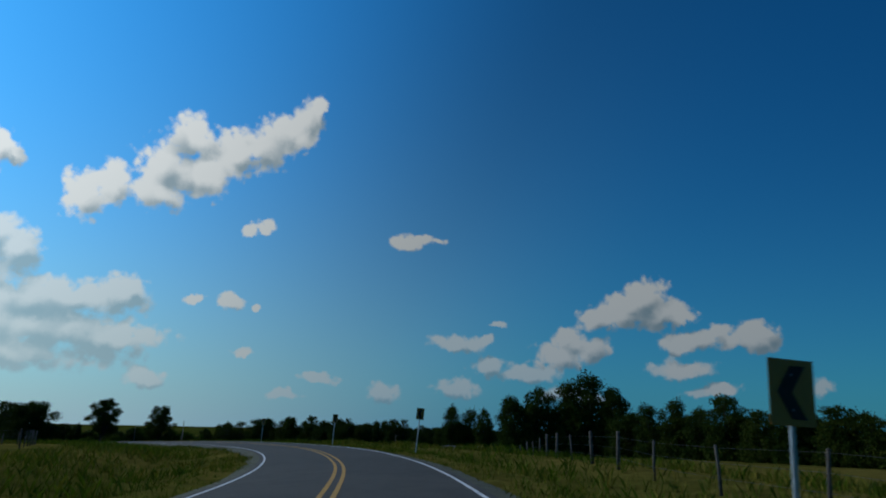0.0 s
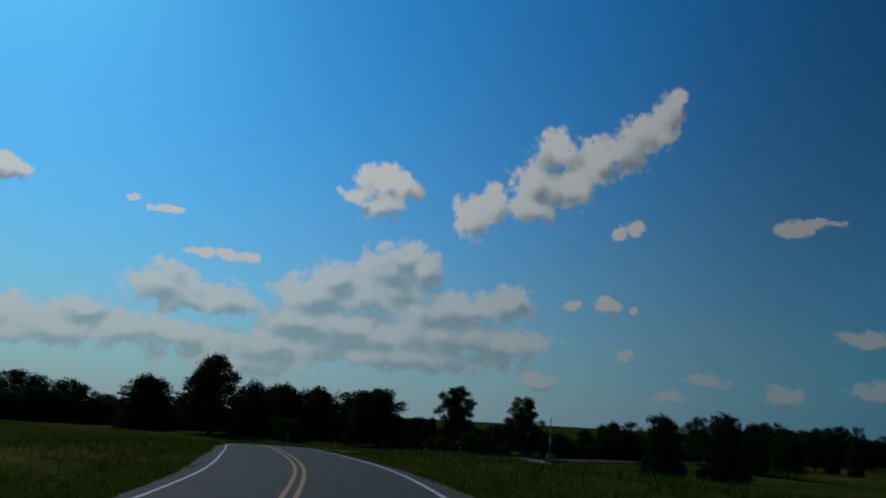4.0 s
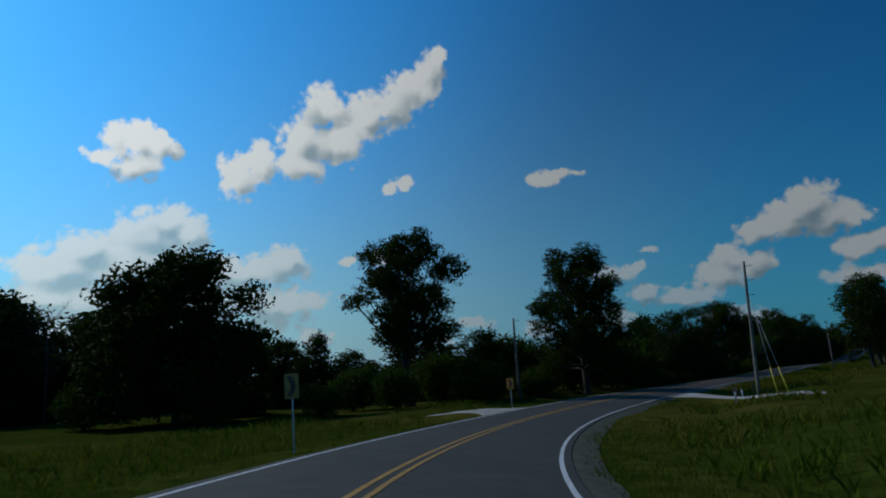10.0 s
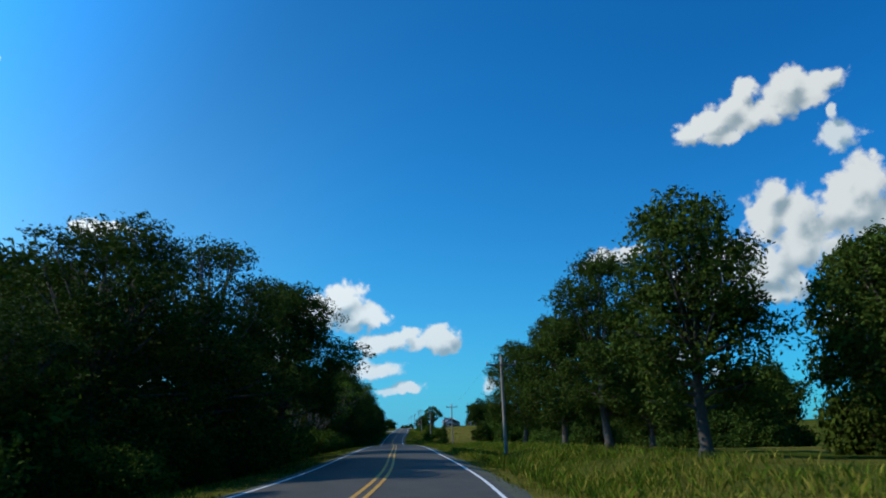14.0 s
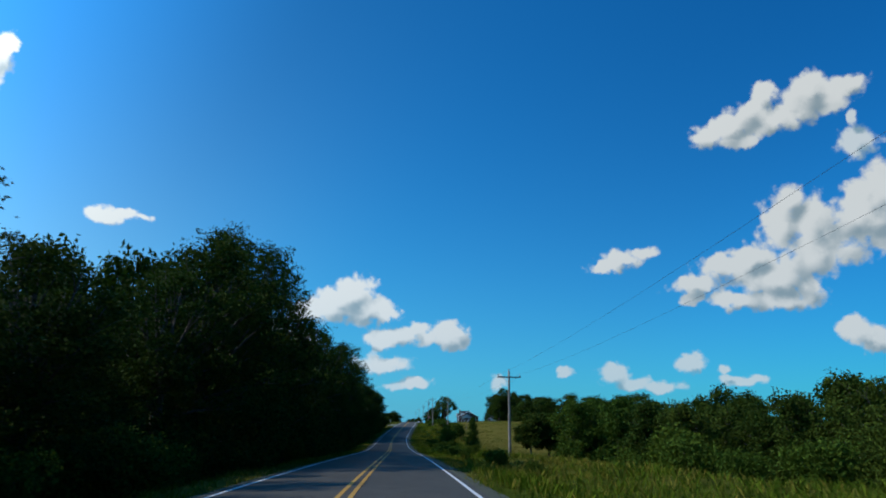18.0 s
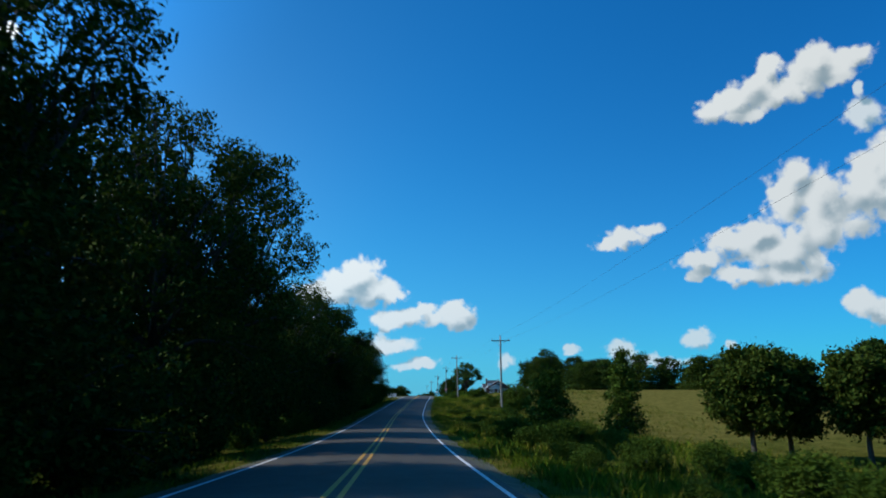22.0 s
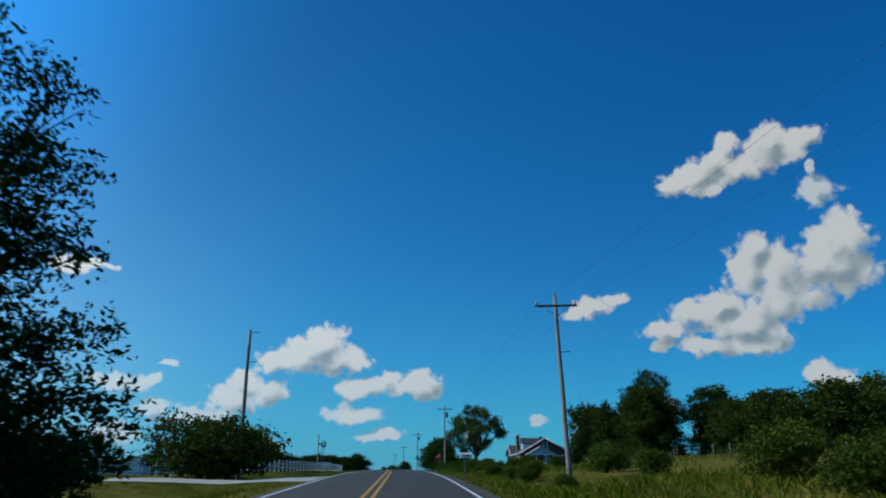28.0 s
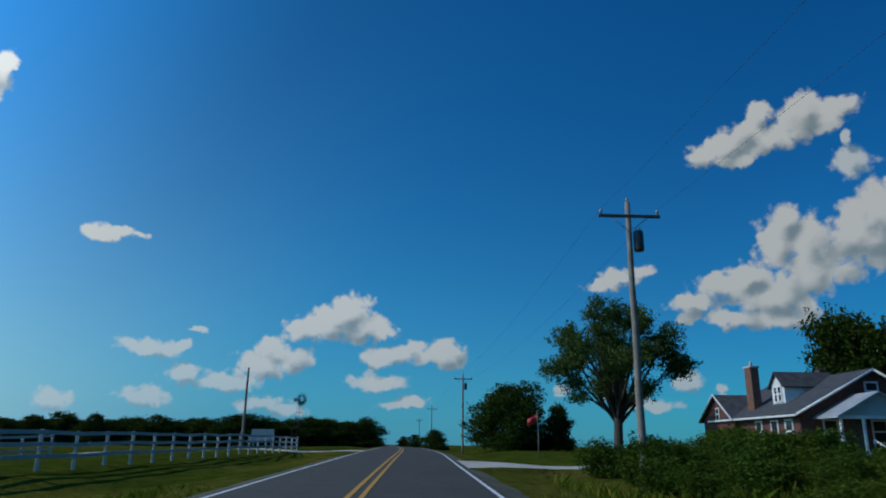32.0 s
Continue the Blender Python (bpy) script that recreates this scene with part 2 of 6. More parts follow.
def make_world():
    w = bpy.data.worlds.new("sky")
    scene.world = w
    w.use_nodes = True
    nt = w.node_tree
    nt.nodes.clear()
    link = nt.links.new

    def math_node(op, a, b=None, c=None, clamp=False):
        n = nt.nodes.new("ShaderNodeMath")
        n.operation, n.use_clamp = op, clamp
        for i, v in enumerate((a, b, c)):
            if v is None:
                continue
            if isinstance(v, (int, float)):
                n.inputs[i].default_value = v
            else:
                link(v, n.inputs[i])
        return n.outputs[0]

    def vec(op, a, b=None, c=None):
        n = nt.nodes.new("ShaderNodeVectorMath")
        n.operation = op
        for i, v in enumerate((a, b, c)):
            if v is None:
                continue
            if isinstance(v, tuple):
                n.inputs[i].default_value = v
            else:
                link(v, n.inputs[i])
        return n

    def fbm(v, scale, detail, rough=0.55):
        n = nt.nodes.new("ShaderNodeTexNoise")
        n.inputs["Scale"].default_value, n.inputs["Detail"].default_value, n.inputs["Roughness"].default_value = scale, detail, rough
        link(v, n.inputs["Vector"])
        return n

    def smooth(v, lo, hi):
        n = nt.nodes.new("ShaderNodeMapRange")
        n.interpolation_type = "SMOOTHSTEP"
        link(v, n.inputs[0])
        n.inputs[1].default_value, n.inputs[2].default_value = lo, hi
        return n.outputs[0]

    def blend(f, a, b):
        n = nt.nodes.new("ShaderNodeMix")
        n.data_type = "RGBA"
        link(f, n.inputs[0])
        for s, v in ((n.inputs[6], a), (n.inputs[7], b)):
            if isinstance(v, tuple):
                s.default_value = (*v, 1)
            else:
                link(v, s)
        return n.outputs[2]

    tc = nt.nodes.new("ShaderNodeTexCoord")
    direction = vec("NORMALIZE", tc.outputs["Generated"]).outputs[0]
    sky = nt.nodes.new("ShaderNodeTexSky")
    sky.sky_type, sky.sun_disc = "NISHITA", False
    sky.sun_elevation, sky.sun_rotation = radians(SUN_HEIGHT), radians(-SUN_BEARING)
    sky.air_density, sky.dust_density, sky.ozone_density = 1.0, 0.25, 3.5
    hue = nt.nodes.new("ShaderNodeHueSaturation")
    hue.inputs["Saturation"].default_value = 1.25
    link(sky.outputs[0], hue.inputs["Color"])

    sep = nt.nodes.new("ShaderNodeSeparateXYZ")
    link(direction, sep.inputs[0])
    bearing = math_node("MULTIPLY", math_node("ARCTAN2", math_node("MULTIPLY", sep.outputs[0], -1.0), sep.outputs[1]), 57.2958)
    height = math_node("MULTIPLY", math_node("ARCSINE", sep.outputs[2]), 57.2958)
    # the sky is paler towards the sun and in the haze above the horizon
    ra, re_ = radians(SUN_BEARING), radians(SUN_HEIGHT)
    sunward = vec("DOT_PRODUCT", direction, (-math.sin(ra) * math.cos(re_), math.cos(ra) * math.cos(re_), math.sin(re_))).outputs["Value"]
    glow = smooth(sunward, -0.6, 1.0)
    blue = vec("MULTIPLY", hue.outputs[0], blend(glow, SKY_FAR, SKY_NEAR)).outputs[0]
    haze = blend(smooth(sunward, 0.15, 1.0), HAZE_FAR, HAZE_NEAR)
    dusk = math_node("MULTIPLY_ADD", smooth(sunward, -0.9, -0.2), 0.45, 0.52)  # deeper blue opposite the sun
    aureole = smooth(sunward, 0.42, 1.08)
    bright = math_node("ADD", math_node("MULTIPLY_ADD", smooth(sunward, -0.2, 0.3), 0.2, dusk), math_node("MULTIPLY", aureole, 3.1))
    scaled = nt.nodes.new("ShaderNodeVectorMath")
    scaled.operation = "SCALE"
    link(blue, scaled.inputs[0])
    link(bright, scaled.inputs["Scale"])
    murk = math_node("MULTIPLY", math_node("EXPONENT", math_node("MULTIPLY", math_node("MAXIMUM", height, 0.0), -0.13)), math_node("MULTIPLY_ADD", glow, 0.7, 0.3))
    blue = blend(murk, scaled.outputs[0], haze)
    both = nt.nodes.new("ShaderNodeCombineXYZ")
    link(bearing, both.inputs[0])
    link(height, both.inputs[1])
    # billowing edges: the coordinates are pushed about at three sizes
    n1 = fbm(direction, 9.0, 1.0)
    n2 = fbm(direction, 34.0, 5.0, 0.58)
    push = vec("MULTIPLY_ADD", n1.outputs["Color"], (1.6, 1.2, 0), (-0.8, -0.6, 0)).outputs[0]
    push2 = vec("MULTIPLY_ADD", n2.outputs["Color"], (1.5, 1.4, 0), (-0.75, -0.7, 0)).outputs[0]
    p = vec("ADD", vec("ADD", both.outputs[0], push).outputs[0], push2).outputs[0]
    toward_sun = vec("ADD", p, (0.5, 1.0, 0)).outputs[0]
    tuft = math_node("MULTIPLY_ADD", fbm(direction, 80.0, 6.0, 0.6).outputs["Fac"], 1.0, -0.5)

    def field(groups, q, melt, reach):
        f = None
        for rows in groups.values():
            for a, e, ra, re in rows:
                d = vec("LENGTH", vec("MULTIPLY_ADD", q, (1 / ra, 1 / re, 0), (-a / ra, -e / re, 0)).outputs[0]).outputs["Value"]
                f = d if f is None else math_node("SMOOTH_MIN", f, d, melt)
        return math_node("SUBTRACT", reach, f)

    thick, low = field(CUMULUS, p, 0.6, 1.12), field(LOW_BANKS, p, 0.6, 1.36)
    thick_sun, low_sun = field(CUMULUS, toward_sun, 0.6, 1.12), field(LOW_BANKS, toward_sun, 0.6, 1.36)
    edge = math_node("ADD", thick, math_node("MULTIPLY", tuft, 0.8))
    edge_low = math_node("ADD", low, math_node("MULTIPLY", tuft, 1.0))

    def billow(v, scale):
        """Rounded heads, as on a cauliflower: 1 in the middle of a head, less between them."""
        n = nt.nodes.new("ShaderNodeTexVoronoi")
        n.feature = "SMOOTH_F1"
        n.inputs["Scale"].default_value, n.inputs["Smoothness"].default_value = scale, 0.3
        link(v, n.inputs["Vector"])
        return math_node("MULTIPLY_ADD", n.outputs["Distance"], -1.6, 1.0)

    def crowd(v):
        return math_node("ADD", math_node("MULTIPLY", billow(v, 34.0), 0.6), math_node("MULTIPLY", billow(v, 85.0), 0.4))

    wobble = vec("MULTIPLY_ADD", n2.outputs["Color"], (0.02, 0.02, 0.02), (-0.01, -0.01, -0.01)).outputs[0]
    here = vec("ADD", direction, wobble).outputs[0]
    sun_way = (-math.sin(ra) * math.cos(re_), math.cos(ra) * math.cos(re_), math.sin(re_))
    there = vec("ADD", here, tuple(0.011 * c for c in sun_way)).outputs[0]
    heads = crowd(here)
    edge = math_node("ADD", edge, math_node("MULTIPLY_ADD", heads, 0.7, -0.08))
    edge_low = math_node("ADD", edge_low, math_node("MULTIPLY_ADD", heads, 0.8, -0.12))
    relief = math_node("ADD", math_node("MULTIPLY_ADD", n2.outputs["Fac"], 0.5, -0.25), math_node("MULTIPLY", math_node("SUBTRACT", billow(there, 26.0), billow(here, 26.0)), 0.8))

    def shade(t, ts, lo, hi):
        """How far a spot lies behind the cloud's own bulk, seen from the sun."""
        return smooth(math_node("ADD", math_node("ADD", math_node("SUBTRACT", ts, t), relief), math_node("MULTIPLY", t, 0.35)), lo, hi)

    cloud_light = math_node("ADD", math_node("MULTIPLY_ADD", smooth(sunward, -0.2, 0.3), 0.2, 0.78), math_node("MULTIPLY", aureole, 1.9))

    def lit(f, a, b):
        n = nt.nodes.new("ShaderNodeVectorMath")
        n.operation = "SCALE"
        link(blend(f, a, b), n.inputs[0])
        link(cloud_light, n.inputs["Scale"])
        return n.outputs[0]

    c1 = lit(shade(thick, thick_sun, -0.15, 0.85), CLOUD_WHITE, CLOUD_GREY)
    c2 = lit(shade(low, low_sun, -0.2, 0.75), BANK_WHITE, BANK_GREY)
    col = blend(math_node("MULTIPLY", smooth(edge_low, -0.05, 0.6), 0.88), blue, c2)
    col = blend(math_node("MULTIPLY", smooth(edge, 0.0, 0.5), 0.97), col, c1)
    col = blend(math_node("MULTIPLY", murk, 0.8), col, haze)
    bg = nt.nodes.new("ShaderNodeBackground")
    link(col, bg.inputs["Color"])
    bg.inputs["Strength"].default_value = 1.0
    out = nt.nodes.new("ShaderNodeOutputWorld")
    link(bg.outputs[0], out.inputs["Surface"])


make_world()
sun = new("sun", bpy.data.lights.new("sun", "SUN"))
sun.data.energy, sun.data.angle, sun.data.color = 3.8, radians(0.53), (1.0, 0.95, 0.86)
a, e = radians(SUN_BEARING), radians(SUN_HEIGHT)
sun.matrix_basis = look((0, 0, 60), (math.sin(a) * math.cos(e), -math.cos(a) * math.cos(e), 60 - math.sin(e)))

# ---------- materials ----------
def mat(name):
    m = bpy.data.materials.new(name)
    m.use_nodes = True
    nt = m.node_tree
    return m, nt, nt.nodes["Principled BSDF"]


def node(nt, kind, **kw):
    n = nt.nodes.new(kind)
    for k, v in kw.items():
        n.inputs[k.replace("_", " ")].default_value = v
    return n


def ramp(nt, fac, stops):
    n = nt.nodes.new("ShaderNodeValToRGB")
    e = n.color_ramp.elements
    while len(e) < len(stops):
        e.new(0.5)
    for i, (p, c) in enumerate(stops):
        e[i].position, e[i].color = p, (*c, 1)
    nt.links.new(fac, n.inputs["Fac"])
    return n.outputs["Color"]


def coords(nt, scale=1.0, obj=True):
    tc = nt.nodes.new("ShaderNodeTexCoord")
    return tc.outputs["Object" if obj else "Generated"]


def noise_of(nt, vec, scale, detail=4.0, rough=0.55):
    n = node(nt, "ShaderNodeTexNoise", Scale=scale, Detail=detail, Roughness=rough)
    nt.links.new(vec, n.inputs["Vector"])
    return n.outputs["Fac"]


def mix_rgb(nt, fac, a, b, mode="MIX"):
    n = nt.nodes.new("ShaderNodeMix")
    n.data_type, n.blend_type = "RGBA", mode
    for sock, v in ((n.inputs[0], fac), (n.inputs[6], a), (n.inputs[7], b)):
        if hasattr(v, "is_linked"):
            nt.links.new(v, sock)
        else:
            sock.default_value = v if isinstance(v, float) else (*v, 1)
    return n.outputs[2]


def bump(nt, b, height, strength=0.4, dist=0.02):
    n = node(nt, "ShaderNodeBump", Strength=strength, Distance=dist)
    nt.links.new(height, n.inputs["Height"])
    nt.links.new(n.outputs["Normal"], b.inputs["Normal"])


def surface(name, dark, light, scale=3.0, fine=40.0, rough=0.8, metal=0.0, relief=0.3, dist=0.01):
    """A worn surface: blotches at one scale, grain at a finer one."""
    m, nt, b = mat(name)
    v = coords(nt)
    big, small = noise_of(nt, v, scale), noise_of(nt, v, fine, 3.0)
    base = ramp(nt, big, [(0.3, dark), (0.7, light)])
    grain = ramp(nt, small, [(0.3, (0.75, 0.75, 0.75)), (0.7, (1, 1, 1))])
    nt.links.new(mix_rgb(nt, 1.0, base, grain, "MULTIPLY"), b.inputs["Base Color"])
    b.inputs["Roughness"].default_value, b.inputs["Metallic"].default_value = rough, metal
    bump(nt, b, small, relief, dist)
    return m


def leaf_material(name, dark, light, through=0.35):
    m, nt, b = mat(name)
    geo = nt.nodes.new("ShaderNodeNewGeometry")
    info = nt.nodes.new("ShaderNodeObjectInfo")
    c = ramp(nt, geo.outputs["Random Per Island"], [(0.0, dark), (0.75, light), (1.0, [x * 1.35 for x in light])])
    tint = ramp(nt, info.outputs["Random"], [(0.0, (0.75, 0.85, 0.8)), (1.0, (1.15, 1.05, 0.9))])
    col = mix_rgb(nt, 1.0, c, tint, "MULTIPLY")
    nt.links.new(col, b.inputs["Base Color"])
    b.inputs["Roughness"].default_value = 0.8
    b.inputs["Specular IOR Level"].default_value = 0.05
    tr = nt.nodes.new("ShaderNodeBsdfTranslucent")
    nt.links.new(mix_rgb(nt, 1.0, col, (1.1, 1.25, 0.55), "MULTIPLY"), tr.inputs["Color"])
    mx = nt.nodes.new("ShaderNodeMixShader")
    mx.inputs[0].default_value = through
    nt.links.new(b.outputs[0], mx.inputs[1])
    nt.links.new(tr.outputs[0], mx.inputs[2])
    nt.links.new(mx.outputs[0], nt.nodes["Material Output"].inputs["Surface"])
    return m


# ---------- building blocks ----------
def mesh_from(name, verts, faces, materials, index=None, smooth=False):
    me = bpy.data.meshes.new(name)
    me.from_pydata([tuple(v) for v in verts], [], [tuple(f) for f in faces])
    for m in materials if isinstance(materials, (list, tuple)) else [materials]:
        me.materials.append(m)
    if index is not None:
        me.polygons.foreach_set("material_index", index)
    if smooth:
        me.polygons.foreach_set("use_smooth", [True] * len(me.polygons))
    me.update()
    return me


def part(name, bm, material, parent, label=""):
    me = bm
    if isinstance(bm, bmesh.types.BMesh):
        me = bpy.data.meshes.new(name)
        bm.normal_update()
        bm.to_mesh(me)
        bm.free()
        me.materials.append(material)
    ob = new(name, me)
    ob.parent = parent
    if label:
        tagged(ob, label)
    return ob


def thing(name, m, label, category, group="", kind=""):
    ob = new(name)
    ob.empty_display_size = 0.3
    ob.matrix_basis = m
    return tagged(ob, label, category, group, kind)


def box(bm, cx, cy, cz, sx, sy, sz, bevel=0.0, m=None):
    """A bevelled block, centre and full sizes."""
    r = bmesh.ops.create_cube(bm, size=1.0)
    vs = r["verts"]
    bmesh.ops.scale(bm, vec=(sx, sy, sz), verts=vs)
    if bevel:
        es = list({e for v in vs for e in v.link_edges})
        o = bmesh.ops.bevel(bm, geom=es, offset=bevel, segments=1, affect="EDGES", profile=0.5)
        vs = list({v for f in o["faces"] for v in f.verts} | {v for v in vs if v.is_valid})
    if m is not None:
        bmesh.ops.transform(bm, matrix=m, verts=vs)
    bmesh.ops.translate(bm, vec=(cx, cy, cz), verts=vs)
    return bm


def boxm(*a, **k):
    return box(bmesh.new(), *a, **k)


def tube_data(points, radii, sides=8, cap=True):
    """Verts and faces of a tube along points with a radius at each."""
    P = [Vector(p) for p in points]
    verts, faces = [], []
    side = Vector((1, 0.13, 0))
    for i, p in enumerate(P):
        d = (P[min(i + 1, len(P) - 1)] - P[max(i - 1, 0)]).normalized()
        u = d.cross(side)
        if u.length < 0.05:
            u = d.cross(Vector((0, 1, 0.2)))
        u.normalize()
        w = d.cross(u)
        for k in range(sides):
            a = 2 * math.pi * k / sides
            verts.append(p + (u * math.cos(a) + w * math.sin(a)) * radii[i])
    for i in range(len(P) - 1):
        for k in range(sides):
            a, b = i * sides + k, i * sides + (k + 1) % sides
            faces.append((a, b, b + sides, a + sides))
    if cap:
        faces.append(tuple(range(sides))[::-1])
        faces.append(tuple(range((len(P) - 1) * sides, len(P) * sides)))
    return verts, faces


def tubes(name, runs, material, smooth=True):
    V, F = [], []
    for pts, rad, sides in runs:
        v, f = tube_data(pts, rad, sides)
        n = len(V)
        V += v
        F += [tuple(i + n for i in q) for q in f]
    return mesh_from(name, V, F, material, smooth=smooth)


# ---------- the road's line ----------
def spline(s):
    """Centre of the road at station s (metres along it)."""
    k = (s - KNOT_0) / KNOT_STEP
    n = len(KNOTS)
    i = max(0, min(n - 2, int(math.floor(k))))
    f = k - i
    p = [Vector(KNOTS[max(0, min(n - 1, j))]) for j in (i - 1, i, i + 1, i + 2)]
    if i == 0:
        p[0] = 2 * p[1] - p[2]
    if i == n - 2:
        p[3] = 2 * p[2] - p[1]
    if f < 0 or f > 1:
        d = (p[2] - p[1]) if f < 0 else (p[2] - p[1])
        base = p[1] if f < 0 else p[2]
        q = base + d * (f if f < 0 else f - 1)
        if abs(f) > 8:
            q.z = base.z + d.z * (8 if f > 0 else -8)
        return q
    return 0.5 * ((2 * p[1]) + (p[2] - p[0]) * f + (2 * p[0] - 5 * p[1] + 4 * p[2] - p[3]) * f * f + (3 * p[1] - p[0] - 3 * p[2] + p[3]) * f ** 3)


def tangent(s):
    d = spline(s + 1.0) - spline(s - 1.0)
    d.z = 0
    return d.normalized()


# how far the road leans in its bends: station, degrees (the right side lower)
BANK = np.array(((-220, 0), (-80, -1.0), (-60, -3.0), (-40, -3.8), (-18, -2.9), (16, -3.0), (39, -1.25), (62, -0.4), (73, 0.6), (95, 2.7), (117, 3.85), (138, 3.9), (160, 3.6), (182, 3.2), (204, 2.8), (215, 1.9), (236, 0.8), (264, 0), (1500, 0)), float)


def lean(s):
    return np.tan(np.radians(np.interp(s, BANK[:, 0], BANK[:, 1])))


def side_point(s, d):
    t = tangent(s)
    return spline(s) + Vector((t.y, -t.x, -lean(s) * max(-1.0, min(1.0, 6.0 / max(abs(d), 0.1))))) * d


def heading(s):
    t = tangent(s)
    return math.degrees(math.atan2(-t.x, t.y))


LINE = np.array([spline(s) for s in np.arange(-220, ROAD_END, 6.0)])


LINE_S = np.arange(-220, ROAD_END, 6.0)
LINE_T = np.array([tangent(s) for s in LINE_S])
# how far the land beside the road lies below it: station, metres on the right, metres on the left
FALL = np.array(((-220, -1.4, 0), (-80, -1.8, -0.3), (1, -2.2, -0.8), (82, -1.4, -1.6), (149, -0.5, -0.8), (230, -0.2, 0), (300, -0.7, 0), (350, -2.6, 0), (400, -4.2, 0), (450, -3.2, 0), (500, -0.6, 0), (540, 1.2, 0), (570, 1.6, -0.4), (605, 1.2, -0.5), (640, 0.1, -0.6), (720, 0, -0.6), (1500, 0, 0)), float)


def land(x, y):
    """Height of the ground: it follows the road, with shallow ditches beside it and slow swells further off."""
    x, y = np.asarray(x, float), np.asarray(y, float)
    shape = x.shape
    x, y = x.ravel(), y.ravel()
    z, near, fall, tip = np.empty(x.size), np.empty(x.size), np.empty(x.size), np.empty(x.size)
    for a in range(0, x.size, 20000):
        b = slice(a, a + 20000)
        dx, dy = x[b, None] - LINE[:, 0], y[b, None] - LINE[:, 1]
        d2 = dx ** 2 + dy ** 2
        w = 1.0 / (d2 + 12.0) ** 2
        tot = w.sum(1)
        z[b] = (w * LINE[:, 2]).sum(1) / tot
        along = (w * LINE_S).sum(1) / tot
        side = (w * (dx * LINE_T[:, 1] - dy * LINE_T[:, 0])).sum(1) / tot
        i = np.argmin(d2, axis=1)
        r = np.arange(len(i))
        across = dx[r, i] * LINE_T[i, 1] - dy[r, i] * LINE_T[i, 0]
        ahead = np.abs(dx[r, i] * LINE_T[i, 0] + dy[r, i] * LINE_T[i, 1])
        near[b] = np.where(ahead < 8, np.abs(across), np.sqrt(d2[r, i]))
        tip[b] = -np.clip(across, -6, 6) * lean(LINE_S[i]) * np.clip((20 - np.sqrt(d2[r, i])) / 12, 0, 1)
        k = np.clip(side / 12, -1, 1) * 0.5 + 0.5
        fall[b] = k * np.interp(along, FALL[:, 0], FALL[:, 1]) + (1 - k) * np.interp(along, FALL[:, 0], FALL[:, 2])
    ditch = -0.6 * np.exp(-((near - 8.0) / 2.4) ** 2)
    slope = np.clip((near - 9) / 26, 0, 1)
    swell = 0.5 * np.sin(x * 0.021 + 1.3) * np.cos(y * 0.017) * np.clip((near - 14) / 60, 0, 1)
    rough = 0.07 * np.sin(x * 0.9 + 2 * np.sin(y * 0.31)) * np.sin(y * 0.7 + x * 0.23) * np.clip((near - 5) / 4, 0, 1)
    under = -0.18 * np.clip((5.0 - near) / 1.2, 0, 1)
    far = np.clip((near - 400) / 1500, 0, 1)
    z = (z + ditch + fall * slope * slope * (3 - 2 * slope) + swell + rough + under + tip - 0.03) * (1 - far) + far * (z * 0.3 + FAR_Z)
    return z.reshape(shape) if shape else float(z[0])


def at(s, d, h=0.0, turn=0.0):
    """Pose on the ground at station s, d metres to the right of the centre line, facing along the road."""
    p = side_point(s, d)
    return pose(p.x, p.y, land(p.x, p.y) + h, 0, 0, heading(s) + turn)


def at_xy(x, y, h=0.0, turn=0.0):
    return pose(x, y, land(x, y) + h, 0, 0, turn)

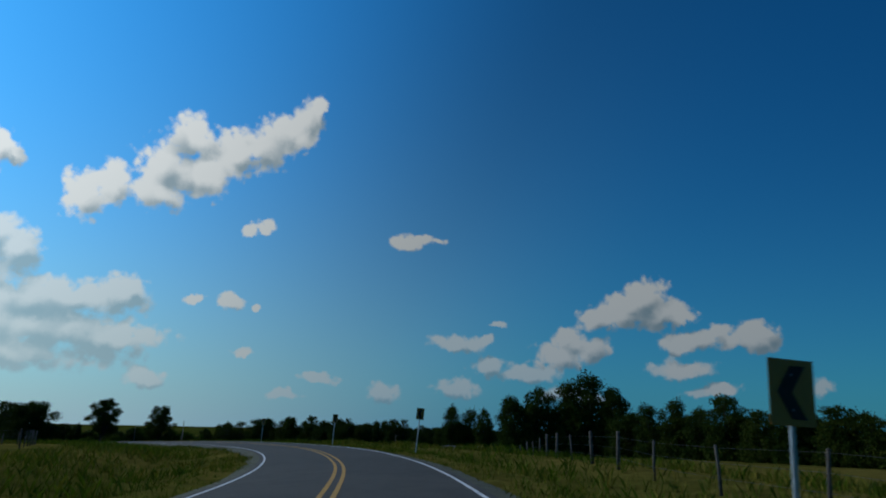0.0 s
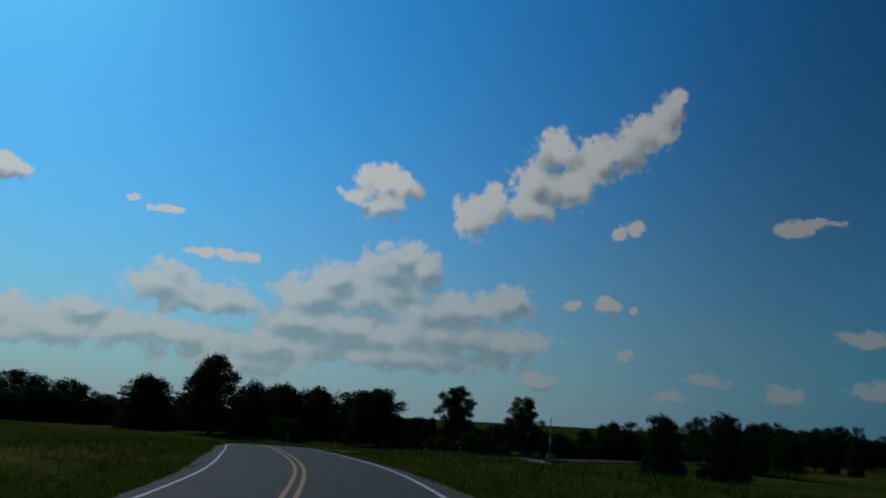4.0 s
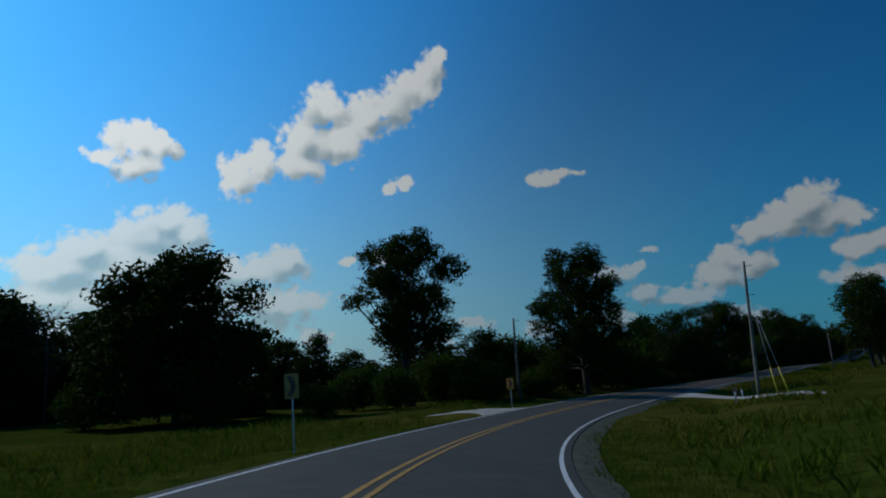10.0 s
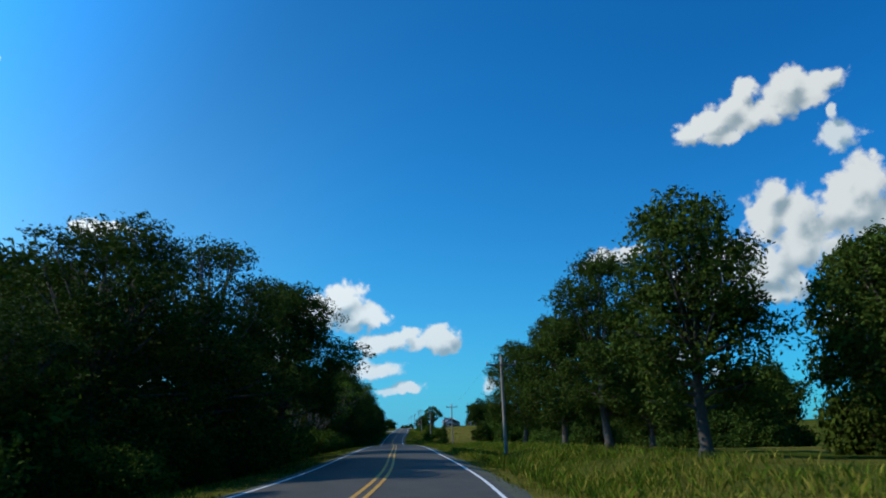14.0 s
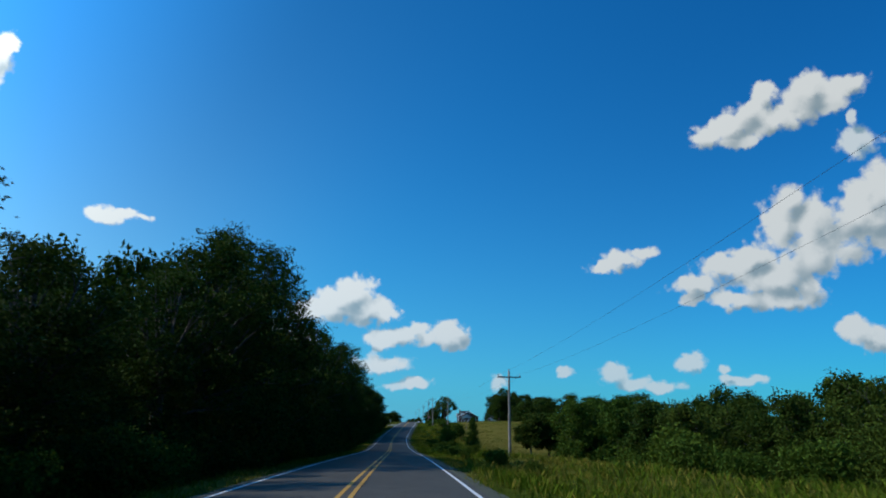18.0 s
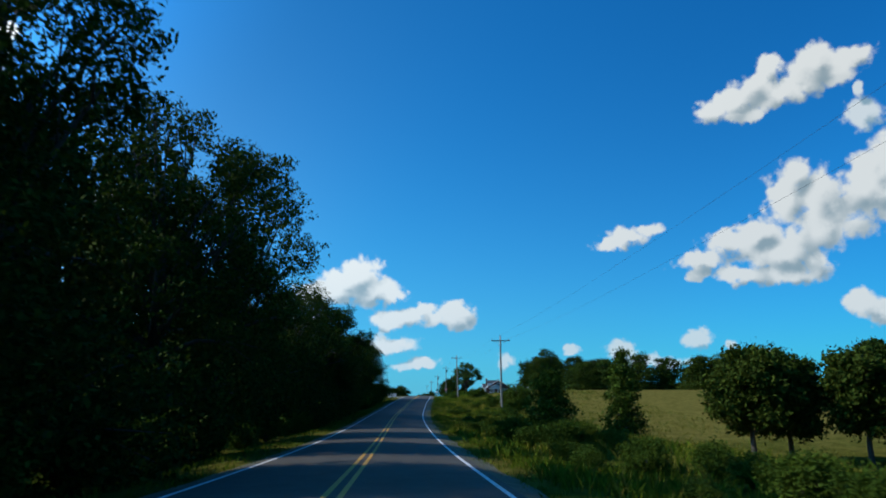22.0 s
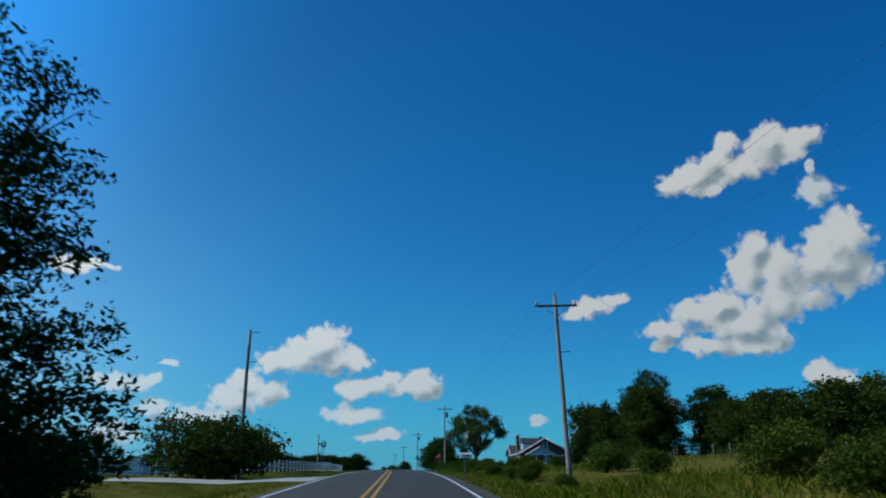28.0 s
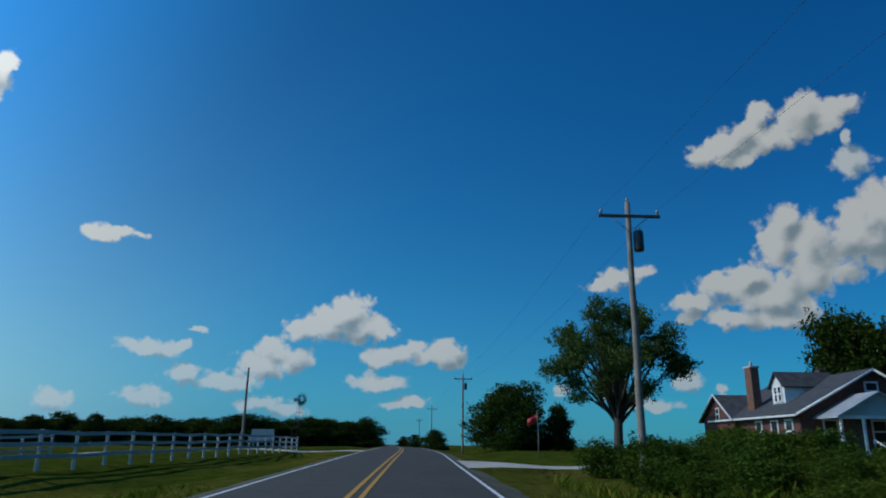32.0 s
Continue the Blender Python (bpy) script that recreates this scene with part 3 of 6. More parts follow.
# ---------- trees ----------
def leaf_cloud(name, lobes, count, leaf, seed, material, shell=0.5, ragged=0.35, droop=0.0):
    """Crown mesh: many small pointed leaves in bunches, spread through lobes (x, y, z, rx, ry, rz)."""
    rng = np.random.default_rng(seed)
    L = np.array(lobes, float)
    vol = (L[:, 3] * L[:, 4] * L[:, 5]) ** 0.75
    pick = rng.choice(len(L), size=count, p=vol / vol.sum())
    d = rng.normal(size=(count, 3))
    d /= np.linalg.norm(d, axis=1)[:, None]
    ph = rng.uniform(0, 6.28, (len(L), 6))[pick]
    lump = (np.sin(d[:, 0] * 5 + ph[:, 0]) * np.sin(d[:, 1] * 5 + ph[:, 1]) + np.sin(d[:, 2] * 6 + ph[:, 2] + 3 * d[:, 0])
            + 0.7 * np.sin(d[:, 0] * 11 + ph[:, 3]) * np.sin(d[:, 2] * 12 + ph[:, 4])) / 2.2
    r = (shell + (1 - shell) * rng.random(count) ** 0.6) * (1 + ragged * lump)
    c = L[pick, :3] + d * L[pick, 3:] * r[:, None]
    c[:, 2] -= droop * rng.random(count) ** 3 * L[pick, 5]
    c[:, 2] = np.maximum(c[:, 2], 0.15)
    # twigs: most leaves gather in clumps round every third spot, with gaps between the clumps
    k, twig = 3, 3
    hub = np.repeat(c[::twig], twig, axis=0)[:count]
    hub = np.where(rng.random(count)[:, None] < 0.78, hub, c)
    reach = leaf * rng.uniform(0.9, 2.0, (count + twig - 1) // twig).repeat(twig)[:count, None] * np.array((1.0, 1.0, 0.7))
    cc = np.repeat(hub, k, axis=0) + rng.normal(size=(count * k, 3)) * np.repeat(reach, k, axis=0)
    n = count * k
    a = rng.normal(size=(n, 3))
    a[:, 2] -= 0.35
    a /= np.linalg.norm(a, axis=1)[:, None]
    b = np.cross(a, rng.normal(size=(n, 3)))
    b /= np.linalg.norm(b, axis=1)[:, None] + 1e-9
    nn = np.cross(a, b)
    size = leaf * rng.uniform(0.6, 1.35, n)[:, None]
    v = np.empty((n, 4, 3))
    v[:, 0] = cc - a * size
    v[:, 1] = cc + b * size * 0.48 + nn * size * 0.12
    v[:, 2] = cc + a * size
    v[:, 3] = cc - b * size * 0.48 + nn * size * 0.12
    me = bpy.data.meshes.new(name)
    me.vertices.add(n * 4)
    me.vertices.foreach_set("co", v.ravel())
    me.loops.add(n * 4)
    me.loops.foreach_set("vertex_index", np.arange(n * 4, dtype=np.int32))
    me.polygons.add(n)
    me.polygons.foreach_set("loop_start", np.arange(0, n * 4, 4, dtype=np.int32))
    me.materials.append(material)
    me.update()
    me.validate()
    return me


def limb_runs(rng, lobes, height, radius, fork, sides=7):
    """Trunk and limbs that reach into every lobe."""
    lean = rng.uniform(-0.03, 0.03, 2) * height
    pts = [Vector((lean[0] * f + rng.uniform(-1, 1) * 0.01 * height, lean[1] * f + rng.uniform(-1, 1) * 0.01 * height, height * f)) for f in (0, 0.04, 0.2, 0.4, 0.6, 0.78)]
    pts[0].xy = pts[1].xy = (0, 0)
    runs = [(pts, [radius * q for q in (1.5, 1.0, 0.85, 0.65, 0.42, 0.2)], sides + 3)]
    for x, y, z, rx, ry, rz in lobes:
        z0 = min(height * fork * rng.uniform(0.9, 1.4), z * 0.8)
        k = min(0.99, z0 / (0.78 * height))
        base = Vector((lean[0] * k, lean[1] * k, z0))
        tip = Vector((x, y, z))
        mid = base.lerp(tip, 0.5) + Vector((0, 0, (tip - base).length * rng.uniform(-0.08, 0.14)))
        r0 = radius * 0.42 * (1 - 0.4 * z0 / height)
        runs.append(([base, base.lerp(mid, 0.5) + Vector((0, 0, 0.05 * height * rng.uniform(-0.3, 1) * 0.3)), mid, tip], [r0, r0 * 0.8, r0 * 0.6, r0 * 0.22], 6))
        for q in range(3):
            dirn = Vector(rng.normal(size=3)).normalized()
            end = tip + Vector((dirn.x * rx, dirn.y * ry, dirn.z * rz)) * 0.8
            start = mid.lerp(tip, rng.uniform(0.1, 0.9))
            runs.append(([start, start.lerp(end, 0.5) + Vector((0, 0, 0.1)), end], [r0 * 0.35, r0 * 0.22, r0 * 0.07], 5))
    return runs


def round_lobes(rng, n, height, width, low, top=1.0, depth=1.0, skirt=0, puff=1.0):
    """Lobes for a rounded crown: low is where the crown starts, as a share of the height."""
    out = []
    for i in range(n):
        f = (i + 0.5) / n
        z = height * (low + (top - low) * (0.08 + 0.84 * f)) + height * rng.uniform(-0.03, 0.03)
        prof = math.sin(math.pi * min(0.97, 0.18 + 0.72 * f)) ** 0.7
        a = i * 2.4 + rng.uniform(-0.6, 0.6)
        rad = width * 0.5 * prof * rng.uniform(0.35, 0.85 + 0.2 * (1 - puff))
        r = width * 0.5 * rng.uniform(0.22, 0.42) * (0.65 + 0.35 * prof) * puff
        out.append((math.cos(a) * rad, math.sin(a) * rad * depth, z, r, r * depth, r * rng.uniform(0.6, 0.9)))
    for i in range(skirt):
        a = i * 6.283 / skirt + rng.uniform(-0.3, 0.3)
        out.append((math.cos(a) * width * 0.3, math.sin(a) * width * 0.3 * depth, height * rng.uniform(0.08, 0.2), width * 0.2, width * 0.2 * depth, height * 0.13))
    out.append((width * rng.uniform(-0.08, 0.08), 0, height * (top - 0.10), width * 0.16, width * 0.16 * depth, height * 0.10))
    out.append((0, 0, height * (low + top) * 0.5, width * 0.27 * puff, width * 0.27 * depth * puff, height * (top - low) * 0.33 * puff))
    return out


def tree(m, height, width, label, seed, low=0.2, lobes=11, count=4200, leaf=0.2, foliage=None, shell=0.45, ragged=0.35, trunk=None, fork=0.3, shape=None,
         category="tree", group="", name="tree", droop=0.0, bare=False, depth=1.0, skirt=0, puff=1.0):
    """A tree: a trunk mesh with limbs and a crown mesh of leaves. shape: own lobes in shares of height (z) and width (x, y)."""
    rng = np.random.default_rng(seed)
    ob = thing(name, m, label, category, group)
    if shape:
        lb = [(x * width, y * width, z * height, rx * width, ry * width, rz * height) for x, y, z, rx, ry, rz in shape]
    else:
        lb = round_lobes(rng, lobes, height, width, low, depth=depth, skirt=skirt, puff=puff)
    r = trunk or 0.022 * height + 0.05
    part("trunk", tubes("trunk", limb_runs(rng, lb, height, r, fork), bark), None, ob)
    if not bare:
        part("crown", leaf_cloud("crown", lb, count, leaf, seed + 1, foliage or leaf_mid, shell, ragged, droop), None, ob)
    return ob


def shrub(m, height, width, label, seed, count=900, leaf=0.12, foliage=None, name="bush", category="bush", group="", lobes=7, depth=1.0):
    rng = np.random.default_rng(seed)
    ob = thing(name, m, label, category, group)
    lb = []
    for i in range(lobes):
        a = i * 2.4 + rng.uniform(-0.4, 0.4)
        rad = width * 0.5 * rng.uniform(0.2, 0.7)
        h = height * rng.uniform(0.3, 0.72)
        lb.append((math.cos(a) * rad, math.sin(a) * rad * depth, h, width * rng.uniform(0.17, 0.28), width * depth * rng.uniform(0.17, 0.28), height * rng.uniform(0.22, 0.34)))
    lb.append((0, 0, height * 0.4, width * 0.34, width * 0.34 * depth, height * 0.4))
    stems = [([(0, 0, -0.05), (x * 0.4, y * 0.4, z * 0.5), (x, y, z)], [0.05, 0.035, 0.012], 5) for x, y, z, *_ in lb]
    part("stem", tubes("stem", stems, bark), None, ob)
    part("crown", leaf_cloud("crown", lb, count, leaf, seed + 1, foliage or leaf_mid, 0.5, 0.35), None, ob)
    return ob


def conifer(m, height, width, label, seed, count=2600, leaf=0.11, foliage=None, group="", name="cedar_tree", tiers=14, category="tree"):
    rng = np.random.default_rng(seed)
    ob = thing(name, m, label, category, group)
    runs = [([(0, 0, -0.05), (0.03, 0, height * 0.5), (0, 0.02, height)], [0.02 * height, 0.012 * height, 0.004 * height], 8)]
    lb = []
    for i in range(tiers):
        f = (i + 0.4) / tiers
        z = height * (0.06 + 0.92 * f)
        rad = width * 0.5 * (1 - f) ** 0.75 * rng.uniform(0.7, 1.1)
        for j in range(4):
            a = i * 1.3 + j * 1.57 + rng.uniform(-0.3, 0.3)
            lb.append((math.cos(a) * rad * 0.6, math.sin(a) * rad * 0.6, z, 0.12 * width + rad * 0.4, 0.12 * width + rad * 0.4, height * 0.04))
            runs.append(([(0, 0, z * 0.97), (math.cos(a) * rad, math.sin(a) * rad, z)], [0.012 * height * (1 - f) + 0.01, 0.006], 5))
    part("trunk", tubes("trunk", runs, bark), None, ob)
    part("crown", leaf_cloud("crown", lb, count, leaf, seed + 1, foliage or leaf_dark, 0.3, 0.3), None, ob)
    return ob

# ---------- the materials of this place ----------
bark = surface("bark", (0.026, 0.021, 0.016), (0.068, 0.056, 0.045), 4.0, 30.0, 0.9, relief=0.6)
leaf_dark = leaf_material("leaf_dark", (0.016, 0.028, 0.004), (0.038, 0.058, 0.008), 0.13)
leaf_mid = leaf_material("leaf_mid", (0.022, 0.040, 0.005), (0.055, 0.088, 0.011), 0.15)
leaf_light = leaf_material("leaf_light", (0.04, 0.065, 0.008), (0.09, 0.13, 0.016), 0.2)
leaf_willow = leaf_material("leaf_willow", (0.045, 0.065, 0.016), (0.085, 0.115, 0.03), 0.15)
blade_green = leaf_material("blade_green", (0.030, 0.054, 0.004), (0.072, 0.108, 0.009), 0.25)
blade_dry = leaf_material("blade_dry", (0.085, 0.080, 0.013), (0.16, 0.142, 0.027), 0.2)
pole_wood = surface("pole_wood", (0.13, 0.11, 0.09), (0.27, 0.235, 0.195), 2.0, 60.0, 0.85, relief=0.5)
old_wood = surface("old_wood", (0.05, 0.042, 0.035), (0.13, 0.11, 0.09), 5.0, 50.0, 0.9, relief=0.5)
white_paint = surface("white_paint", (0.55, 0.56, 0.55), (0.78, 0.78, 0.76), 3.0, 40.0, 0.6, relief=0.2)
fence_paint = surface("fence_paint", (0.34, 0.36, 0.35), (0.58, 0.59, 0.56), 2.0, 30.0, 0.7, relief=0.25)
galvanised = surface("galvanised", (0.32, 0.33, 0.34), (0.52, 0.53, 0.54), 6.0, 70.0, 0.45, 0.8, 0.1)
dark_metal = surface("dark_metal", (0.03, 0.03, 0.032), (0.08, 0.08, 0.085), 6.0, 70.0, 0.5, 0.6, 0.1)
porcelain = surface("porcelain", (0.20, 0.19, 0.18), (0.32, 0.31, 0.30), 8.0, 50.0, 0.25)
sign_yellow = surface("sign_yellow", (0.28, 0.125, 0.006), (0.36, 0.165, 0.009), 3.0, 80.0, 0.5, relief=0.05)
sign_black = surface("sign_black", (0.012, 0.012, 0.012), (0.025, 0.025, 0.025), 3.0, 80.0, 0.5, relief=0.05)
guard_yellow = surface("guard_yellow", (0.55, 0.42, 0.02), (0.70, 0.55, 0.03), 3.0, 80.0, 0.5, relief=0.05)
shoulder_grit = surface("shoulder_grit", (0.035, 0.036, 0.014), (0.085, 0.08, 0.035), 1.2, 18.0, 0.95, relief=0.8, dist=0.03)
gravel = surface("gravel", (0.28, 0.26, 0.22), (0.46, 0.43, 0.37), 1.2, 18.0, 0.95, relief=0.8, dist=0.03)
concrete = surface("concrete", (0.38, 0.36, 0.32), (0.52, 0.49, 0.44), 0.8, 25.0, 0.9, relief=0.3)
line_white = surface("line_white", (0.42, 0.42, 0.41), (0.74, 0.74, 0.72), 6.0, 90.0, 0.7, relief=0.2)
line_yellow = surface("line_yellow", (0.34, 0.16, 0.008), (0.54, 0.28, 0.012), 6.0, 90.0, 0.7, relief=0.2)
brick_red = surface("brick_red", (0.07, 0.024, 0.019), (0.14, 0.05, 0.037), 3.0, 30.0, 0.9, relief=0.4)
shingle = surface("shingle", (0.028, 0.028, 0.032), (0.062, 0.062, 0.068), 2.0, 25.0, 0.9, relief=0.5)
roof_metal = surface("roof_metal", (0.33, 0.35, 0.37), (0.48, 0.50, 0.52), 1.0, 20.0, 0.45, 0.3, 0.15)
siding_white = surface("siding_white", (0.55, 0.56, 0.55), (0.74, 0.75, 0.74), 1.5, 20.0, 0.6, relief=0.15)
block_grey = surface("block_grey", (0.26, 0.28, 0.27), (0.40, 0.42, 0.40), 2.0, 25.0, 0.85, relief=0.3)
brick_tan = surface("brick_tan", (0.11, 0.05, 0.033), (0.19, 0.09, 0.06), 3.0, 30.0, 0.9, relief=0.4)
flag_red = surface("flag_red", (0.42, 0.02, 0.02), (0.58, 0.04, 0.035), 3.0, 40.0, 0.7, relief=0.1)
mortar = surface("mortar", (0.25, 0.24, 0.22), (0.36, 0.35, 0.32), 3.0, 40.0, 0.95)


def glass_material():
    m, nt, b = mat("window_glass")
    b.inputs["Base Color"].default_value = (0.02, 0.025, 0.03, 1)
    b.inputs["Roughness"].default_value = 0.06
    b.inputs["Specular IOR Level"].default_value = 0.6
    return m


glass = glass_material()


def asphalt_material():
    m, nt, b = mat("asphalt")
    v = coords(nt)
    big, mid, fine = noise_of(nt, v, 0.12, 3.0), noise_of(nt, v, 1.3, 4.0), noise_of(nt, v, 60.0, 2.0)
    c = ramp(nt, big, [(0.3, (0.041, 0.037, 0.029)), (0.7, (0.064, 0.057, 0.045))])
    c = mix_rgb(nt, 0.5, c, ramp(nt, mid, [(0.35, (0.038, 0.034, 0.027)), (0.65, (0.068, 0.061, 0.048))]))
    c = mix_rgb(nt, 1.0, c, ramp(nt, fine, [(0.3, (0.65, 0.65, 0.65)), (0.7, (1.15, 1.15, 1.15))]), "MULTIPLY")
    nt.links.new(c, b.inputs["Base Color"])
    b.inputs["Roughness"].default_value = 0.85
    b.inputs["Specular IOR Level"].default_value = 0.25
    bump(nt, b, fine, 0.5, 0.01)
    return m


def ground_material():
    """Pasture: green and dry grass in broad drifts, with bare earth between the tufts."""
    m, nt, b = mat("pasture")
    v = coords(nt)
    wide, drift, tuft, fine = noise_of(nt, v, 0.012, 2.0), noise_of(nt, v, 0.07, 4.0), noise_of(nt, v, 0.9, 5.0, 0.65), noise_of(nt, v, 9.0, 3.0)
    green = ramp(nt, tuft, [(0.3, (0.020, 0.032, 0.004)), (0.7, (0.055, 0.070, 0.010))])
    dry = ramp(nt, tuft, [(0.3, (0.072, 0.060, 0.012)), (0.7, (0.17, 0.135, 0.032))])
    pick = nt.nodes.new("ShaderNodeMath")
    pick.operation = "ADD"
    nt.links.new(wide, pick.inputs[0])
    nt.links.new(drift, pick.inputs[1])
    att = nt.nodes.new("ShaderNodeAttribute")
    att.attribute_name = "dryness"
    add = nt.nodes.new("ShaderNodeMath")
    add.operation = "ADD"
    nt.links.new(pick.outputs[0], add.inputs[0])
    nt.links.new(att.outputs["Fac"], add.inputs[1])
    rng = nt.nodes.new("ShaderNodeMapRange")
    nt.links.new(add.outputs[0], rng.inputs[0])
    rng.inputs[1].default_value, rng.inputs[2].default_value = 0.85, 1.25
    c = mix_rgb(nt, rng.outputs[0], green, dry)
    c = mix_rgb(nt, 1.0, c, ramp(nt, fine, [(0.3, (0.7, 0.7, 0.7)), (0.7, (1.1, 1.1, 1.1))]), "MULTIPLY")
    nt.links.new(c, b.inputs["Base Color"])
    b.inputs["Roughness"].default_value = 1.0
    b.inputs["Specular IOR Level"].default_value = 0.0
    bump(nt, b, tuft, 0.8, 0.3)
    return m


asphalt, pasture = asphalt_material(), ground_material()


# ---------- ground and road ----------
def ground_sheet():
    def axis(lo, hi, step, reach):
        inner = list(np.arange(lo, hi + step, step))
        out, d = [], step
        x = hi + step
        while x < reach:
            d *= 1.22
            x += d
            out.append(x)
        low, d = [], step
        x = lo
        while x > -reach:
            d *= 1.22
            x -= d
            low.append(x)
        return np.array(low[::-1] + inner + out)
    xs, ys = axis(-170, 180, 2.5, 4300), axis(-110, 720, 2.5, 4300)
    X, Y = np.meshgrid(xs, ys, indexing="ij")
    Z = land(X, Y)
    v = np.stack([X, Y, Z], -1).reshape(-1, 3)
    n, m = len(xs), len(ys)
    idx = np.arange(n * m).reshape(n, m)
    q = np.stack([idx[:-1, :-1], idx[1:, :-1], idx[1:, 1:], idx[:-1, 1:]], -1).reshape(-1, 4)
    me = bpy.data.meshes.new("ground")
    me.vertices.add(len(v))
    me.vertices.foreach_set("co", v.ravel())
    me.loops.add(q.size)
    me.loops.foreach_set("vertex_index", q.ravel().astype(np.int32))
    me.polygons.add(len(q))
    me.polygons.foreach_set("loop_start", np.arange(0, q.size, 4, dtype=np.int32))
    me.polygons.foreach_set("use_smooth", np.ones(len(q), dtype=bool))
    me.materials.append(pasture)
    dry = me.attributes.new("dryness", "FLOAT", "POINT")
    dry.data.foreach_set("value", dryness(v[:, 0], v[:, 1]).astype(np.float32))
    me.update()
    me.validate()
    return tagged(new("ground", me), "rolling pasture with green and dry yellow grass", "ground", kind="structure")


def dryness(x, y):
    """Where the hay fields are dry: right of the road at the start, and the slope below the house."""
    d = np.zeros(len(x))
    for cx, cy, r, amount in DRY_FIELDS:
        d = np.maximum(d, amount * np.clip(1.6 - np.hypot(x - cx, y - cy) / r, 0, 1))
    near = np.full(len(x), 1e9)
    for lx, ly, _ in LINE[::1]:
        near = np.minimum(near, np.hypot(x - lx, y - ly))
    return d * np.clip((near - 7) / 8, 0, 1) + 0.12 * np.exp(-((near - 5.5) / 2.5) ** 2) - 0.12


DRY_FIELDS = ((77, -17, 60, 0.45), (-4, -44, 34, 0.1), (70, 470, 65, 0.55), (35, 330, 40, 0.3), (0, 260, 35, 0.25), (-58, 24, 54, 0.38))


def sweep(name, s0, s1, profile, material, step=2.0, breaks=None):
    """A strip along the road: profile is (offset, height) pairs, from left to right."""
    V, F = [], []
    spans = breaks or [(s0, s1)]
    k = len(profile)
    for a, b in spans:
        cnt = max(2, int((b - a) / step) + 1)
        base = len(V)
        for s in np.linspace(a, b, cnt):
            t = tangent(s)
            c, r = spline(s), Vector((t.y, -t.x, 0))
            q = lean(s)
            for d, h in profile:
                V.append(c + r * d + Vector((0, 0, h - d * q)))
        for i in range(cnt - 1):
            for j in range(k - 1):
                p = base + i * k + j
                F.append((p, p + 1, p + k + 1, p + k))
    return mesh_from(name, V, F, material, smooth=False)


EDGE = 3.15


def build_road():
    road = new("road", sweep("road", -200, ROAD_END, [(-3.8, -0.5), (-3.4, -0.045), (-1.8, 0.02), (0, 0.05), (1.8, 0.02), (3.4, -0.045), (3.8, -0.5)], asphalt))
    tagged(road, "two-lane grey asphalt country road with worn painted lines", "road", kind="structure")
    for name, d in (("edge_line", -EDGE), ("edge_line", EDGE)):
        part(name, sweep(name, -200, ROAD_END, [(d - 0.06, -0.033), (d + 0.06, -0.033)], line_white), None, road, "worn white edge line")
    for d in (-0.14, 0.14):
        part("centre_line", sweep("centre_line", -200, ROAD_END, [(d - 0.055, 0.056), (d + 0.055, 0.056)], line_yellow), None, road, "worn yellow centre line")
    for sgn in (-1, 1):
        prof = [(3.37, -0.06), (3.6, -0.09), (4.2, -0.22)]
        if sgn < 0:
            prof = [(-d, h) for d, h in prof[::-1]]
        part("shoulder", sweep("shoulder", -200, ROAD_END, prof, shoulder_grit), None, road, "narrow dirt shoulder")
    return road


ground_sheet()
build_road()


def drive(name, s, d0, d1, w0, w1, material, label, turn=0.0, lift=0.06):
    """A driveway that leaves the road at station s, with a flared mouth and grassy banks."""
    sgn = 1 if d1 > 0 else -1
    V, F, index = [], [], []
    n = 14
    for i in range(n + 1):
        f = i / n
        d = d0 + (d1 - d0) * f
        w = w1 + (w0 - w1) * max(0.0, 1 - f * 3.0) ** 2
        ss = s + turn * (f ** 1.3)
        row = []
        for q in (-0.5, -0.17, 0.17, 0.5):
            p = side_point(ss + w * q, d)
            z = land(p.x, p.y) + lift
            k = max(0.0, min(1.0, (abs(d) - 4.0) / 14.0))
            row.append(Vector((p.x, p.y, max(z, (p.z - 0.06) * (1 - k) + z * k))))
        for q in (-1, 1):
            p = side_point(ss + q * (w / 2 + 1.3), d)
            low = Vector((p.x, p.y, land(p.x, p.y) - 0.08))
            row = [low] + row if q < 0 else row + [low]
        V += row
        if i:
            for j in range(5):
                p = (i - 1) * 6 + j
                F.append((p, p + 1, p + 7, p + 6) if sgn < 0 else (p + 6, p + 7, p + 1, p))
                index.append(1 if j in (0, 4) else 0)
    ob = new(name, mesh_from(name, V, F, [material, pasture], index))
    return tagged(ob, label, "driveway", kind="structure")


drive("driveway", 206.0, 3.5, 15, 8.0, 4.0, concrete, "pale gravel driveway beside a utility pole", -10.0)
drive("driveway", 182.8, -3.5, -8.5, 9, 5.0, gravel, "pale gravel driveway among weeds", 1.0)
drive("driveway", 655, 3.5, 24, 9, 3.6, gravel, "pale gravel driveway to the brick house", 2.0)
drive("driveway", 686, -3.5, -30, 10, 6.0, gravel, "pale gravel driveway past the board fence", 0.0)
drive("driveway", 566, -3.5, -34, 9, 5.0, gravel, "pale gravel driveway behind the round bush", 0.0)


